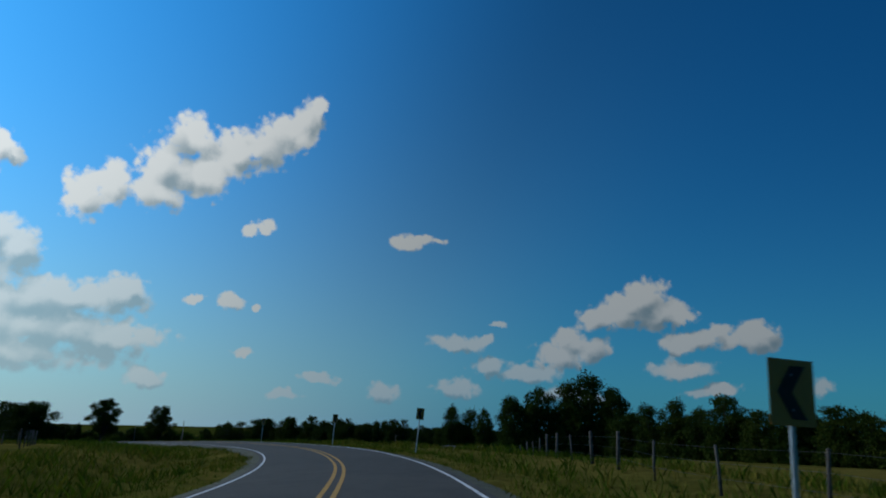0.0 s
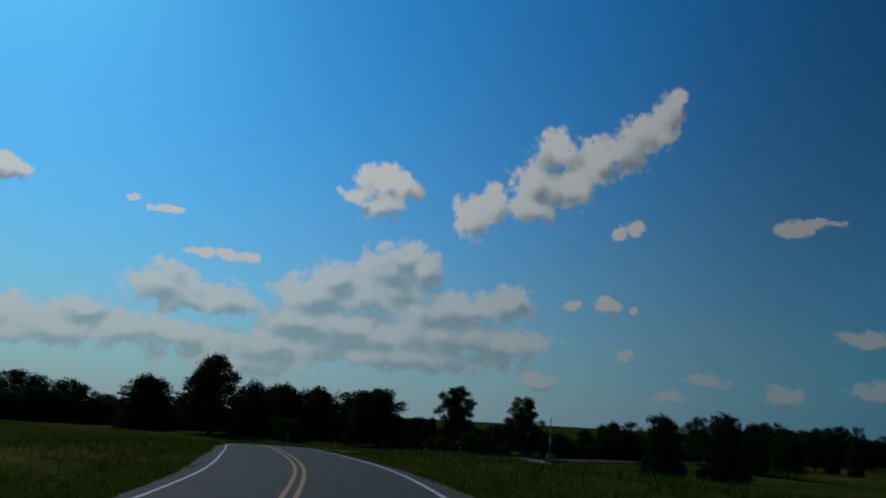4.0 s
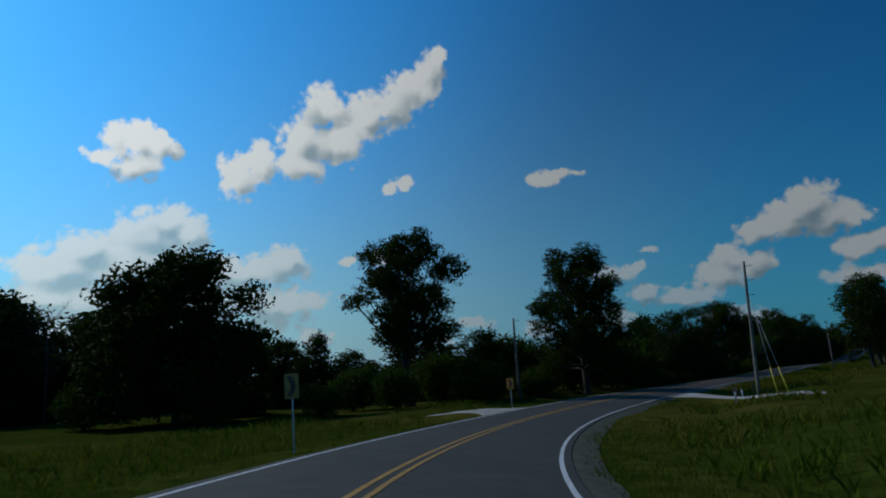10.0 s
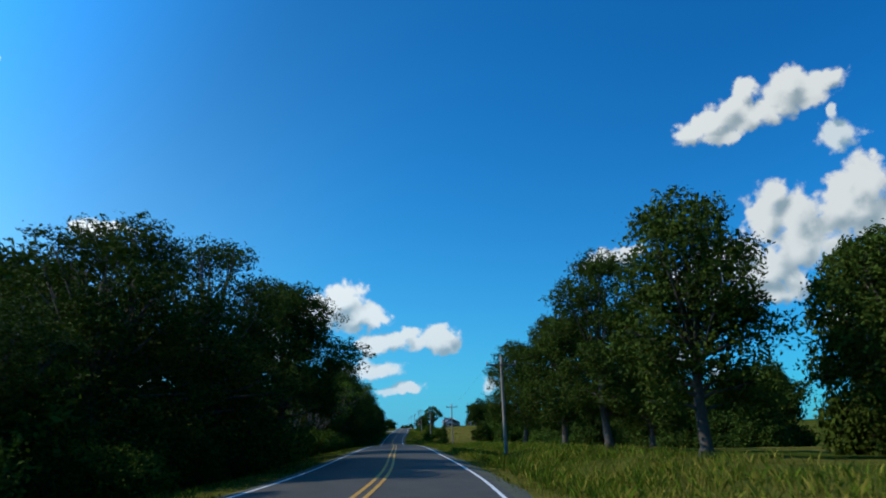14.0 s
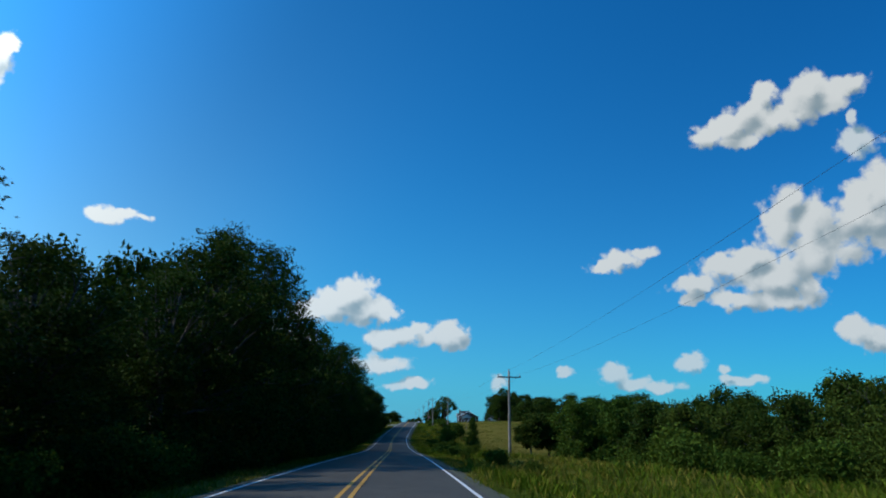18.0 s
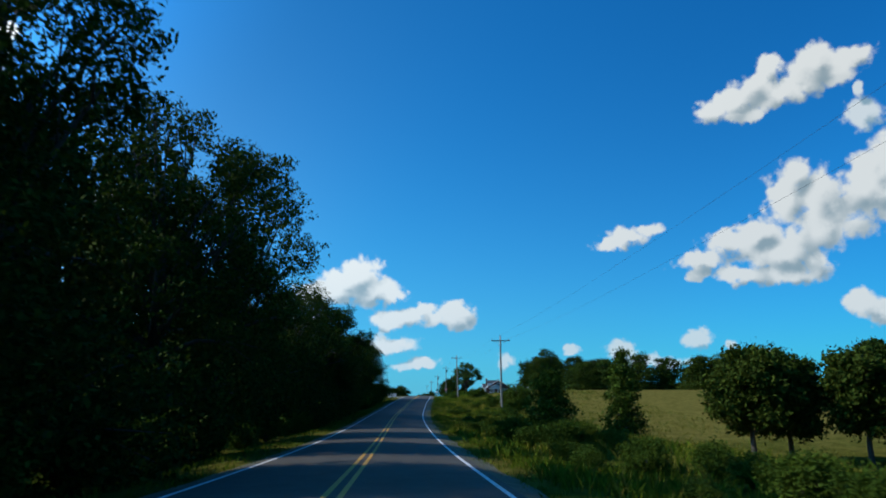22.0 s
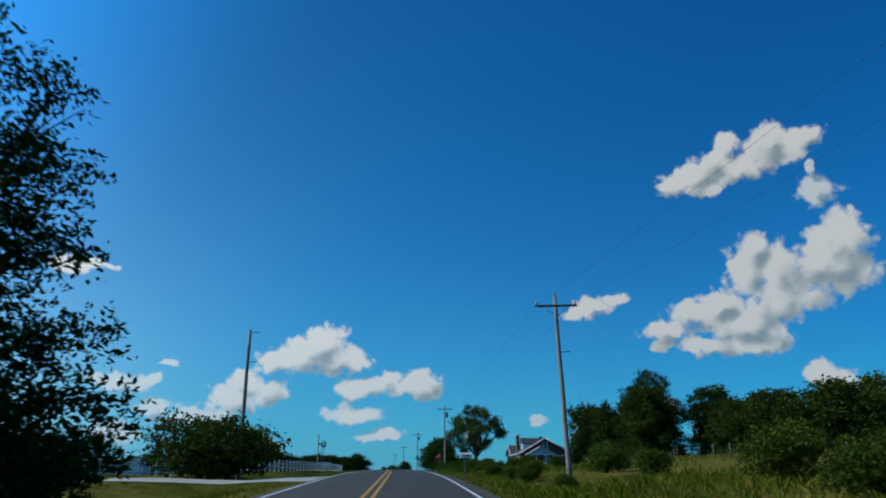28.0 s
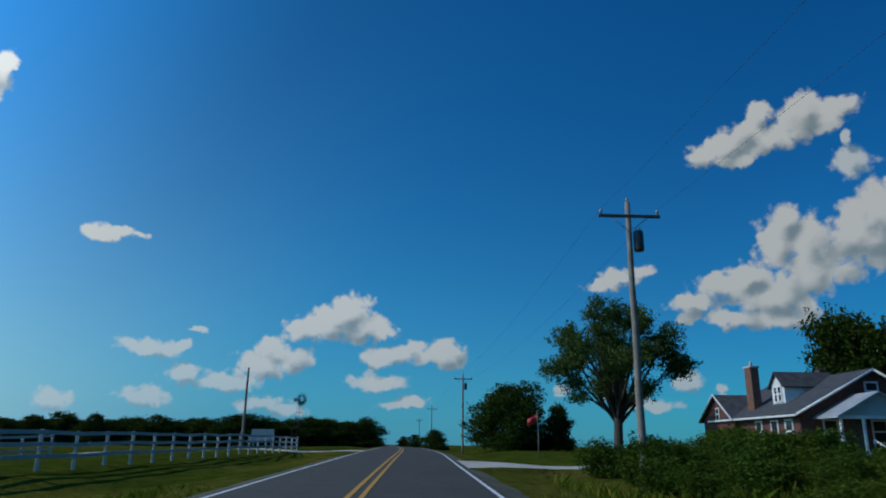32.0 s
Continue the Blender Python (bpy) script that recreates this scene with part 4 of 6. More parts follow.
# ---------- roadside furniture ----------
def utility_pole(m, height, label, arm=True, transformer=False, lean=0.0, radius=0.14, group="utility poles", pegs=()):
    ob = thing("utility_pole", m @ pose(0, 0, 0, 0, lean, 0), label, "utility pole", group)
    n = 9
    pts = [(0.01 * math.sin(i * 1.7), 0.01 * math.cos(i * 2.1), -0.3 + (height + 0.3) * i / n) for i in range(n + 1)]
    part("pole", tubes("pole", [(pts, [radius * (1.12 - 0.42 * i / n) for i in range(n + 1)], 12)], pole_wood), None, ob)
    if arm:
        z = height - 0.62
        part("crossarm", boxm(0, -0.16, z, 2.44, 0.10, 0.12, 0.012), old_wood, ob)
        for sgn in (-1, 1):
            part("brace", tubes("brace", [([(sgn * 0.75, -0.16, z - 0.04), (0, -0.13, z - 0.62)], [0.016, 0.016], 6)], galvanised), None, ob)
            part("insulator", tubes("insulator", [([(sgn * 1.12, -0.16, z + 0.05), (sgn * 1.12, -0.16, z + 0.13), (sgn * 1.12, -0.16, z + 0.20), (sgn * 1.12, -0.16, z + 0.27)], [0.02, 0.05, 0.065, 0.035], 10)], porcelain), None, ob)
        part("insulator", tubes("insulator", [([(0, 0, height), (0, 0, height + 0.1), (0, 0, height + 0.2)], [0.03, 0.06, 0.04], 10)], porcelain), None, ob)
    for z in pegs:
        part("bracket", tubes("bracket", [([(0, 0, z), (0.45, 0, z + 0.02), (0.62, 0, z + 0.02)], [0.025, 0.02, 0.03], 6)], dark_metal), None, ob)
    if transformer:
        tr = part("transformer", tubes("transformer", [([(0.36, 0, height - 2.0), (0.36, 0, height - 1.95), (0.36, 0, height - 1.25), (0.36, 0, height - 1.18)], [0.17, 0.2, 0.2, 0.16], 14)], dark_metal), None, ob)
        for q in (-0.07, 0.07):
            part("bushing", tubes("bushing", [([(0.36 + q, 0, height - 1.2), (0.36 + q, 0, height - 1.0)], [0.03, 0.02], 8)], porcelain), None, tr)
    return ob


POLES = ((281, 8.7, 7.1), (376.3, 12.25, 8.3), (485.8, 13.4, 9.9), (565.3, 9.8, 9.9), (645.1, 9.4, 10.3), (712.5, 8.0, 9.6), (792, 8.2, 9.6), (872, 8.2, 9.6))
for s, d, h in POLES:
    p = side_point(s, d)
    top = spline(s).z + h
    g = land(p.x, p.y)
    utility_pole(pose(p.x, p.y, g, 0, 0, heading(s)), top - g, "weathered wooden utility pole with a single crossarm" + (" and a transformer" if s == 645.1 else ""), transformer=s in (645.1, 712.5), lean={565.3: -1.5, 485.6: -0.3, 281: -1.0}.get(s, 0.0), pegs=(7.0,) if s == 565.3 else ())
p = side_point(203.8, 10.1)
utility_pole(pose(p.x, p.y, land(p.x, p.y), 0, 0, heading(203)), 3.6 - land(p.x, p.y), "leaning weathered utility pole with side brackets", arm=False, lean=1.6, pegs=(10.6, 9.4, 8.2), radius=0.135)
p = side_point(206.5, -12.3)
utility_pole(pose(p.x, p.y, land(p.x, p.y), 0, 0, heading(204)), 8.0, "dark wooden utility pole among shrubs", arm=False, pegs=(7.7,), radius=0.13)
p = side_point(574.4, -9.6)
utility_pole(pose(p.x, p.y, land(p.x, p.y), 0, 0, heading(574)), 9.9, "dark bare utility pole behind a round bush", arm=False, pegs=(9.7, 7.7))
p = side_point(691.4, -15.8)
utility_pole(pose(p.x, p.y, land(p.x, p.y), 0, 0, heading(690)), 8.0, "dark bare utility pole beside the board fence", arm=False)


def wire(a, b, sag, r=0.0045):
    pts = [Vector(a).lerp(Vector(b), f) - Vector((0, 0, sag * 4 * f * (1 - f))) for f in [i / 12 for i in range(13)]]
    ob = new("power_line", tubes("power_line", [(pts, [r] * 13, 5)], dark_metal))
    return tagged(ob, "thin dark overhead power line between poles", "power line", "power lines")


tops = []
for s, d, h in POLES:
    t = tangent(s)
    p = side_point(s, d)
    tops.append([Vector((p.x, p.y, spline(s).z + h - 0.34)) + Vector((t.y, -t.x, 0)) * q for q in (-1.12, 1.12)])
for a, b in zip(tops[:-1], tops[1:]):
    for p, q in zip(a, b):
        wire(p, q, 0.9)


def guy_wire(s, d, s2, d2, h):
    p, q = side_point(s, d), side_point(s2, d2)
    top = Vector((p.x, p.y, land(p.x, p.y) + h))
    foot = Vector((q.x, q.y, land(q.x, q.y) - 0.1))
    ob = thing("guy_wire", Matrix.Translation(foot), "steel guy wire with a yellow plastic guard", "guy wire", "guy wires")
    part("cable", tubes("cable", [([Vector((0, 0, 0)), top - foot], [0.012, 0.012], 6)], galvanised), None, ob)
    u = (top - foot).normalized()
    part("guard", tubes("guard", [([u * 0.2, u * 1.3, u * 2.4], [0.045, 0.045, 0.04], 8)], guard_yellow), None, ob, "yellow plastic guard")


guy_wire(203.8, 10.4, 199.8, 11.8, 8.6)
guy_wire(203.8, 10.4, 199.2, 12.6, 8.0)


def chevron_sign(s, d, turn, centre, flip=False, tilt=0.0, w=0.61, h=0.76):
    """centre: height of the plate's middle over the road."""
    p = side_point(s, d)
    g = land(p.x, p.y)
    height = spline(s).z + centre - g
    ob = thing("chevron_sign", pose(p.x, p.y, g, 0, 0, heading(s) + turn) @ pose(0, 0, 0, 0, tilt, 0), "yellow chevron curve sign on a metal post", "road sign", "chevron signs")
    part("post", boxm(0, 0.03, (height + 0.2) / 2 - 0.15, 0.06, 0.035, height + 0.5, 0.004), galvanised, ob)
    plate = part("plate", boxm(0, 0, height, w, 0.006, h, 0.002), sign_yellow, ob)
    q = -1 if flip else 1
    bm = bmesh.new()
    pts = [(0.30 * q, 0.40), (-0.03 * q, 0.40), (-0.33 * q, 0.0), (-0.03 * q, -0.40), (0.30 * q, -0.40), (0.0, 0.0)]
    vs = [bm.verts.new((a * w, -0.0075, height + b * h)) for a, b in pts]
    bm.faces.new([vs[0], vs[1], vs[2], vs[5]])
    bm.faces.new([vs[5], vs[2], vs[3], vs[4]])
    bmesh.ops.solidify(bm, geom=bm.faces[:], thickness=0.002)
    part("chevron", bm, sign_black, plate, "black chevron")
    part("back_plate", boxm(0, 0.006, height, w - 0.01, 0.003, h - 0.01, 0.0), galvanised, plate, "bare aluminium back")
    for z in (height - 0.2, height + 0.2):
        part("bolt", tubes("bolt", [([(0, -0.012, z), (0, 0.05, z)], [0.012, 0.012], 6)], galvanised), None, plate)
    return ob


for s, d, turn, centre, tilt in ((-72.8, 5.6, 8, 1.87, 3), (-34, 6.7, 18, 2.5, 6), (-13.5, 5.8, 22, 2.5, 4), (8.5, 5.7, 25, 2.5, 4)):
    chevron_sign(s, d, turn, centre, tilt=tilt)
for s, d, turn, centre in ((122, -5.4, -22, 1.95), (142, -5.5, -22, 1.96), (159, -4.9, -22, 2.05), (186.9, -4.6, -20, 1.8)):
    chevron_sign(s, d, turn, centre, flip=True)


def post_fence(pts, label, spacing=4.0, height=1.15, wires=3, radius=0.055, material=None, seed=3, wood=None):
    """Posts along a line of (station, offset) with strands of wire."""
    rng = np.random.default_rng(seed)
    P = [side_point(s, d) for s, d in pts]
    line = []
    for a, b in zip(P[:-1], P[1:]):
        n = max(1, int((b - a).length / spacing))
        line += [a.lerp(b, i / n) for i in range(n)]
    line.append(P[-1])
    origin = Vector((line[0].x, line[0].y, land(line[0].x, line[0].y)))
    ob = thing("wire_fence", Matrix.Translation(origin), label, "fence")
    shapes = []
    for k in range(3):
        r = radius * (0.8 + 0.3 * k)
        shapes.append(tubes("post", [([(0, 0, -0.2), (0.01 * k, 0.01, height * 0.5), (0.03 * (k - 1), 0.015, height * (0.95 + 0.06 * k)), (0.03 * (k - 1), 0.015, height * (0.95 + 0.06 * k) + 0.02)], [r * 1.1, r, r * 0.9, r * 0.5], 7)], material or old_wood))
    tops_ = []
    for p in line:
        z = land(p.x, p.y)
        q = part("post", shapes[rng.integers(3)], None, ob)
        q.matrix_basis = pose(p.x - origin.x, p.y - origin.y, z - origin.z, rng.uniform(-4, 4), rng.uniform(-4, 4), rng.uniform(0, 360))
        tops_.append(Vector((p.x, p.y, z)) - origin)
    for k in range(wires):
        h = height * (0.3 + 0.6 * k / max(1, wires - 1))
        part("wire", tubes("wire", [([t + Vector((0, 0, h)) for t in tops_], [0.0035] * len(tops_), 4)], dark_metal), None, ob)
    return ob


post_fence(((-76, 9.8), (-58, 10.2), (-42, 13), (-26, 19), (-8, 28), (10, 38)), "weathered wooden post and wire fence beside a hay field", 4.2, 1.3, seed=5)
post_fence(((-94, -27), (-53, -23), (-20, -19), (14, -17.7), (55, -19)), "old wooden post and wire fence in a pasture", 5.5, 1.4, seed=6)
post_fence(((216.5, 8.0), (214.5, 8.2), (210, 7.4), (208.6, 7.5), (207.6, 7.8), (207.2, 8.0), (205.7, 8.6)), "short row of old dark fence posts by the driveway", 9.0, 0.95, wires=0, seed=8)
post_fence(((650, 48), (640, 44), (600, 30), (560, 22), (520, 20)), "old wooden post and wire fence beside tall weeds", 5.0, 1.1, seed=10)


def marker_post(s, d):
    ob = thing("marker_post", at(s, d), "short white painted marker post beside the driveway", "post", "marker posts")
    part("post", tubes("post", [([(0, 0, -0.2), (0, 0, 0.84), (0, 0, 0.9)], [0.06, 0.06, 0.05], 12)], white_paint), None, ob)


marker_post(199.6, 8.8)
marker_post(203.6, 8.9)


def farm_gate(x, y, turn, width=4.4, height=1.25):
    ob = thing("farm_gate", at_xy(x, y, 0.25, turn), "galvanised tubular farm gate across a field entrance", "gate")
    runs = []
    for k, z in enumerate((0, 0.5, 1.0)):
        part("rail", tubes("rail", [([(0, 0, z * height), (width, 0, z * height)], [0.03, 0.03], 8)], galvanised), None, ob)
    for x_ in (0, width * 0.3, width):
        part("stile", tubes("stile", [([(x_, 0, 0), (x_, 0, height)], [0.028, 0.028], 8)], galvanised), None, ob)
    for x_ in (-0.25, width + 0.25):
        part("post", tubes("post", [([(x_, 0, -0.5), (x_, 0, height + 0.15)], [0.09, 0.08], 9)], old_wood), None, ob)


farm_gate(23.5, 32.1, 12, 5.4, 1.5)


# ---------- trees and hedges ----------
WOODS = "dense dark green broadleaf tree"
protos = {}


def proto(key, builder):
    ob = builder()
    protos[key] = ob
    return ob


placed = set()


def plant(key, x, y, scale, turn, label="", group="", squash=1.0, sink=0.0):
    """Sets the prototype itself at its first place and copies of it after that."""
    m = pose(x, y, land(x, y) - sink, 0, 0, turn) @ Matrix.Diagonal((scale * squash, scale * squash, scale, 1))
    ob = protos[key]
    if key in placed:
        ob.scale = (1, 1, 1)
        made = copy_thing(ob, m)
        ob.matrix_basis = first[key]
        ob = made
    else:
        placed.add(key)
        ob.matrix_basis = m
        first[key] = m
    if label:
        tagged(ob, label)
    if group:
        tagged(ob, group=group)
    return ob


first = {}
I4 = Matrix.Identity(4)
for k in range(5):
    proto("tall%d" % k, lambda k=k: tree(I4, 15.0, 9.5 + 0.5 * k, "tall dense broadleaf tree in a dark roadside wood", 100 + k, low=0.05, lobes=32, skirt=6, puff=0.85, count=17000, leaf=0.1, foliage=leaf_dark, shell=0.35, ragged=0.4))
for k in range(4):
    proto("far%d" % k, lambda k=k: tree(I4, 10.0, 8.5, "rounded broadleaf tree in a distant tree line", 120 + k, low=0.02, lobes=20, skirt=8, count=5200, leaf=0.19, foliage=leaf_dark, shell=0.3))
for k in range(3):
    proto("bush%d" % k, lambda k=k: shrub(I4, 2.6, 3.6, "leafy green roadside bush", 140 + k, count=2300, leaf=0.078, foliage=leaf_mid))

rng = np.random.default_rng(11)
# the wood along the left of the road: its height and its distance change along the way
WOOD = np.array(((236, 5), (244, 6), (250, 9.5), (262, 12.5), (266, 10), (271, 5.5), (284, 4.2), (312, 4.2), (315, 5.6), (319, 8.4), (330, 8), (336, 9.8), (342, 12.3), (350, 15.3), (360, 16.5), (368, 15), (372, 10), (377, 10.2), (384, 13.5), (395, 16.5), (410, 16.5), (420, 17), (430, 18.5), (440, 20.5), (447, 19), (453, 11.5), (460, 14.2), (470, 15), (476, 11.5), (480, 10.2), (486, 11.6), (495, 12.4), (514, 13), (532, 13), (545, 12.4), (552, 12.4)), float)
GAPS = (404, 417.5, 431, 444.5)  # narrow breaks in the wood that let the sun through
for row, (gap, back, k0, key) in enumerate(((6.0, 0.0, 1.0, "tall"), (8.0, -7.0, 0.95, "far"))):
    s = 238 + 3 * row
    while s < 546:
        sunny = 391 < s < 444
        if sunny:
            s = next(g for g in GAPS if g > s) - 6.75
        h = np.interp(s, WOOD[:, 0], WOOD[:, 1])
        p = side_point(s, -10.3 + back + (0.8 if sunny else rng.uniform(-1.2, 1.2)))
        sc = h * k0 * rng.uniform(0.9, 1.05) / (15.0 if key == "tall" else 10.0)
        wide = 11.4 / (10.5 if key == "tall" else 8.5) / sc if sunny else max(0.8, min(1.35, 0.95 / sc))
        plant("%s%d" % (key, rng.integers(5 if key == "tall" else 4)), p.x, p.y, sc, rng.uniform(0, 360), group="roadside wood", squash=wide)
        s += 13.5 if sunny else gap * rng.uniform(0.8, 1.2)
tree(at(280, -8.6), 13.9, 12.0, "tall leaning tree that overhangs the road edge", 206, low=0.2, lobes=36, puff=0.85, count=30000, leaf=0.09, foliage=leaf_dark, shell=0.4, ragged=0.45, group="roadside wood")
tree(at(475.5, -8.3), 14.2, 10.5, "tall dark tree with a bough over the road edge", 207, low=0.12, lobes=34, puff=0.75, count=17000, leaf=0.1, foliage=leaf_dark, shell=0.4, ragged=0.5, group="roadside wood")
s = 228
while s < 546:
    p = side_point(s, rng.uniform(-8.4, -7.2))
    plant("bush%d" % rng.integers(3), p.x, p.y, rng.uniform(0.6, 1.15), rng.uniform(0, 360), "shaded bush at the edge of the wood", "wood edge bushes")
    s += rng.uniform(3.2, 4.6)

# single trees
ring = [(0.28 * math.cos(i * 1.26), 0.28 * math.sin(i * 1.26), 0.62 + 0.10 * math.sin(i * 2.3), 0.15, 0.15, 0.10) for i in range(5)]
for x, y, top, w, seed, lobes, low, ragged, label in (
        (-98.4, 183.8, 10.9, 14.0, 201, 40, 0.26, 0.55, "open broadleaf tree with ragged gaps in its crown"), (-80.9, 191.6, 8.8, 12.6, 202, 44, 0.12, 0.5, "upright oak tree with dense dark crown beside the road"),
        (-117.2, 172.3, 8.9, 18.5, 203, 30, 0.05, 0.4, "wide rounded broadleaf tree with thin outer twigs"), (-163.6, 154.0, 16.8, 21.0, 204, 22, 0.05, 0.35, "large dark domed broadleaf tree")):
    tree(at_xy(x, y), top - land(x, y), w, label, seed, low=low, lobes=lobes, count={201: 16000, 202: 32000}.get(seed, 11000), leaf={201: 0.14, 202: 0.095}.get(seed, max(0.18, 0.015 * w)), foliage=leaf_dark, shell=0.45, ragged=ragged, fork=0.25, puff=0.66 if seed < 203 else 0.9)
for x, y, h, w, seed in ((-35.0, 242.3, 15.2, 9.5, 211), (-41.5, 226.2, 14.0, 9.5, 212), (-33.0, 221.0, 11.4, 9.0, 213), (-27.0, 214.0, 11.0, 9.5, 214), (-24.0, 205.0, 9.5, 9.5, 215), (-16.0, 198.0, 10.0, 10.0, 217), (-29.2, 256.5, 12.8, 10.0, 218), (-22.2, 275.4, 12.8, 9.8, 219), (-14.0, 262.0, 12.5, 9.5, 220)):
    tree(at_xy(x, y), h, w, "tall green pasture tree with a clear trunk", seed, low=0.11, lobes=36, puff=0.92, count=19000 if y > 240 else 9000, leaf=0.1 if y > 240 else 0.13, foliage=leaf_dark, shell=0.4, ragged=0.45, group="pasture trees", trunk=0.3)


# tree lines: x, y, height of the top, width
TREES_A = ((-31.2, 214.3, 3.4, 7.1), (-26.8, 227, 5.2, 7.2), (-9.8, 277.7, 2.8, 4.3), (-3.3, 284.2, 1.7, 5.2), (34.8, 793.7, 0.5, 12.4), (39.7, 792.4, 0.9, 12.4), (44.8, 791, 1.3, 12.5), (50, 789.9, 0.7, 12.5), (55.2, 787.4, 1, 12.5), (60.4, 786, 1.4, 12.6), (65.7, 784.8, 0.8, 12.7), (71, 783.4, 1.2, 12.7), (76.3, 781.9, 1.6, 12.8), (81.8, 780.7, 1, 12.8), (87.2, 779.2, 1.4, 12.9), (92.6, 776.5, 1.8, 12.9), (98.2, 775.2, 1.2, 13), (103.8, 773.7, 1.6, 13), (109.4, 772.1, 2, 13.1), (115.1, 770.7, 1.4, 13.1), (120.8, 769.1, 1.8, 13.2), (126.3, 766.4, 2.1, 13.2), (132.2, 764.9, 1.5, 13.3), (138, 763.2, 1.9, 13.3))
TREES_B = ((-270.9, 118.3, 4.1, 18.1), (-260.1, 128.6, 3.7, 18.1), (-247, 141, 3.8, 18.1), (-235.6, 151.8, 3.3, 18.1), (-223, 160.3, 1.9, 17.8), (-196.4, 165.5, 4.4, 16.5), (-189.3, 172.7, 2.9, 14.9), (-160.6, 190.1, 3.2, 14.3), (-152.6, 197.7, 2.4, 14.3), (-138.9, 201.5, 1.1, 13.7), (69.7, 102.7, 7.1, 14.3), (78.1, 89, 6.6, 13.2), (84.4, 75.1, 6.3, 12), (89.5, 57.1, 6.1, 10.5), (-123.4, 205.5, -0.8, 18.8), (-101.9, 202.5, -0.1, 20.6), (25.9, 136.9, 9, 8.4), (30.6, 137.2, 8.1, 7.6), (35, 130.1, 8.4, 6.6), (41.9, 122.4, 11.5, 10.7), (48.9, 121.7, 14.1, 12.5), (56.6, 121.4, 15.5, 14.2), (64, 121, 17.4, 16), (68.1, 114.9, 13.8, 10.3))
TREES_C = ((71.8, 95.4, 8.7, 9.2), (74.9, 88.1, 9.7, 8.8), (78.1, 81.7, 7.7, 8.4), (80.8, 74, 10.5, 10.7), (81.7, 60.9, 7.2, 8.5), (84.9, 56.3, 8.7, 8.2), (88.7, 46.9, 7.6, 9.7), (91, 43, 6.3, 9.4), (93.7, 37.4, 6.7, 9.9), (-190.6, 203.8, 9, 27.3), (-171.5, 207.6, 8.8, 22.3), (-151.4, 211.3, 10.2, 29.8), (-179, 199.7, 6.2, 14.5), (-25.5, 117.1, 4.3, 7), (-17.4, 118.5, 4.8, 7.7), (-269, 152.9, 11.5, 21.8), (-253.4, 163.1, 9, 19.3), (-240.8, 172.1, 4.1, 16.9), (-189.5, 153.2, 8.9, 16.3), (-160.2, 178.8, 10, 18.9), (-150.1, 185.1, 9.6, 16.8), (-262.3, 120.8, 10.4, 16), (-250.2, 132.8, 8.1, 16), (-237.1, 144.9, 8.9, 16))
TREES_D = ((-227.8, 154.2, 6.8, 14.2), (-190.2, 150.6, 10.4, 16.8), (-163.6, 166.6, 8.7, 11.7), (-157.6, 166.2, 9.9, 10), (-157.4, 177.8, 9.8, 12), (-151.8, 187.2, 8.6, 15.3), (-144.9, 194.4, 6.1, 12.2), (-120.5, 199.6, 1.9, 12.6), (-106, 232.4, 1, 12.2), (-117.8, 183.1, 2.3, 8.9), (-151, 170.4, 8.4, 8.6), (-146.1, 180.4, 6.6, 12.2), (-156.8, 183.1, 6.8, 8.6), (-164.3, 172.9, 3.7, 9.2), (-113.6, 195.9, 1.9, 6.1), (-93.6, 197.5, 0.9, 6.7), (-109.8, 198, -0.3, 9.2), (42, 756, -0.2, 9.9), (60.3, 781, 2.8, 21.2), (73.5, 775.4, 1.1, 11.6), (83.2, 770.4, 2.4, 15.5), (94.6, 771, 1.8, 15.8), (105.3, 765.5, 3.2, 17.8), (117.6, 765.9, 2.1, 14.2))
TREES_E = ((129.9, 771.5, 2.5, 17), (144.8, 781.4, 3.6, 13.6), (48.3, 770.1, 0.5, 10.7), (54.2, 772.7, 1.6, 11), (67.9, 771.8, 2.2, 9.4), (77.9, 773, 1.8, 9.7), (99.6, 766.1, 2.3, 11.8), (111.3, 765.2, 2.5, 12), (123.6, 768.6, 2.8, 12.4), (137.1, 776.2, 2.2, 10.9), (128.7, 689.7, -1.8, 6.1), (140.8, 729.9, -2.1, 4.8), (157, 779.6, -2.1, 5), (144.9, 615, 9.7, 9), (137.8, 601.4, 8.8, 6.9), (141.3, 614.2, 8.9, 9.8), (143.7, 609.9, 8, 9.5), (150.4, 609.9, 9.2, 9.8), (149, 604.1, 11.2, 11), (149, 620.2, 9.7, 9), (153.9, 618.3, 9, 9), (135.5, 583.1, 7.6, 11.4), (122.3, 550, 3.5, 9.9), (127.1, 559, 4.7, 7.2))
TREES_F = ((141.8, 566.9, 6.9, 10.2), (147.6, 575.8, 6.7, 9.8), (146.2, 564.6, 7.1, 9), (126.1, 540.1, 5, 9.3), (128.5, 536.9, 4.2, 8.3), (140.5, 561.8, 7.4, 17), (145.8, 548.1, 8.2, 14.3), (155.3, 544.4, 7.1, 14.3), (160.1, 537.8, 3.2, 10.5), (160, 519.8, 7.8, 19.2), (165.7, 512.7, 4.4, 15.5), (155.6, 529, 2.5, 10.4), (113.8, 532.3, 4, 13.2), (130.7, 502.4, 4.2, 13.6), (135, 498.5, 3.5, 15.6))
rng = np.random.default_rng(21)
for rows in (TREES_A, TREES_B, TREES_C, TREES_D, TREES_E, TREES_F):
    for x, y, top, w in rows:
        k = int(rng.integers(4))
        sc = max(3.0, top - land(x, y)) / 10.0
        plant("far%d" % k, x, y, sc, rng.uniform(0, 360), group="distant trees", squash=max(0.5, min(2.2, w / 8.5 / sc)))



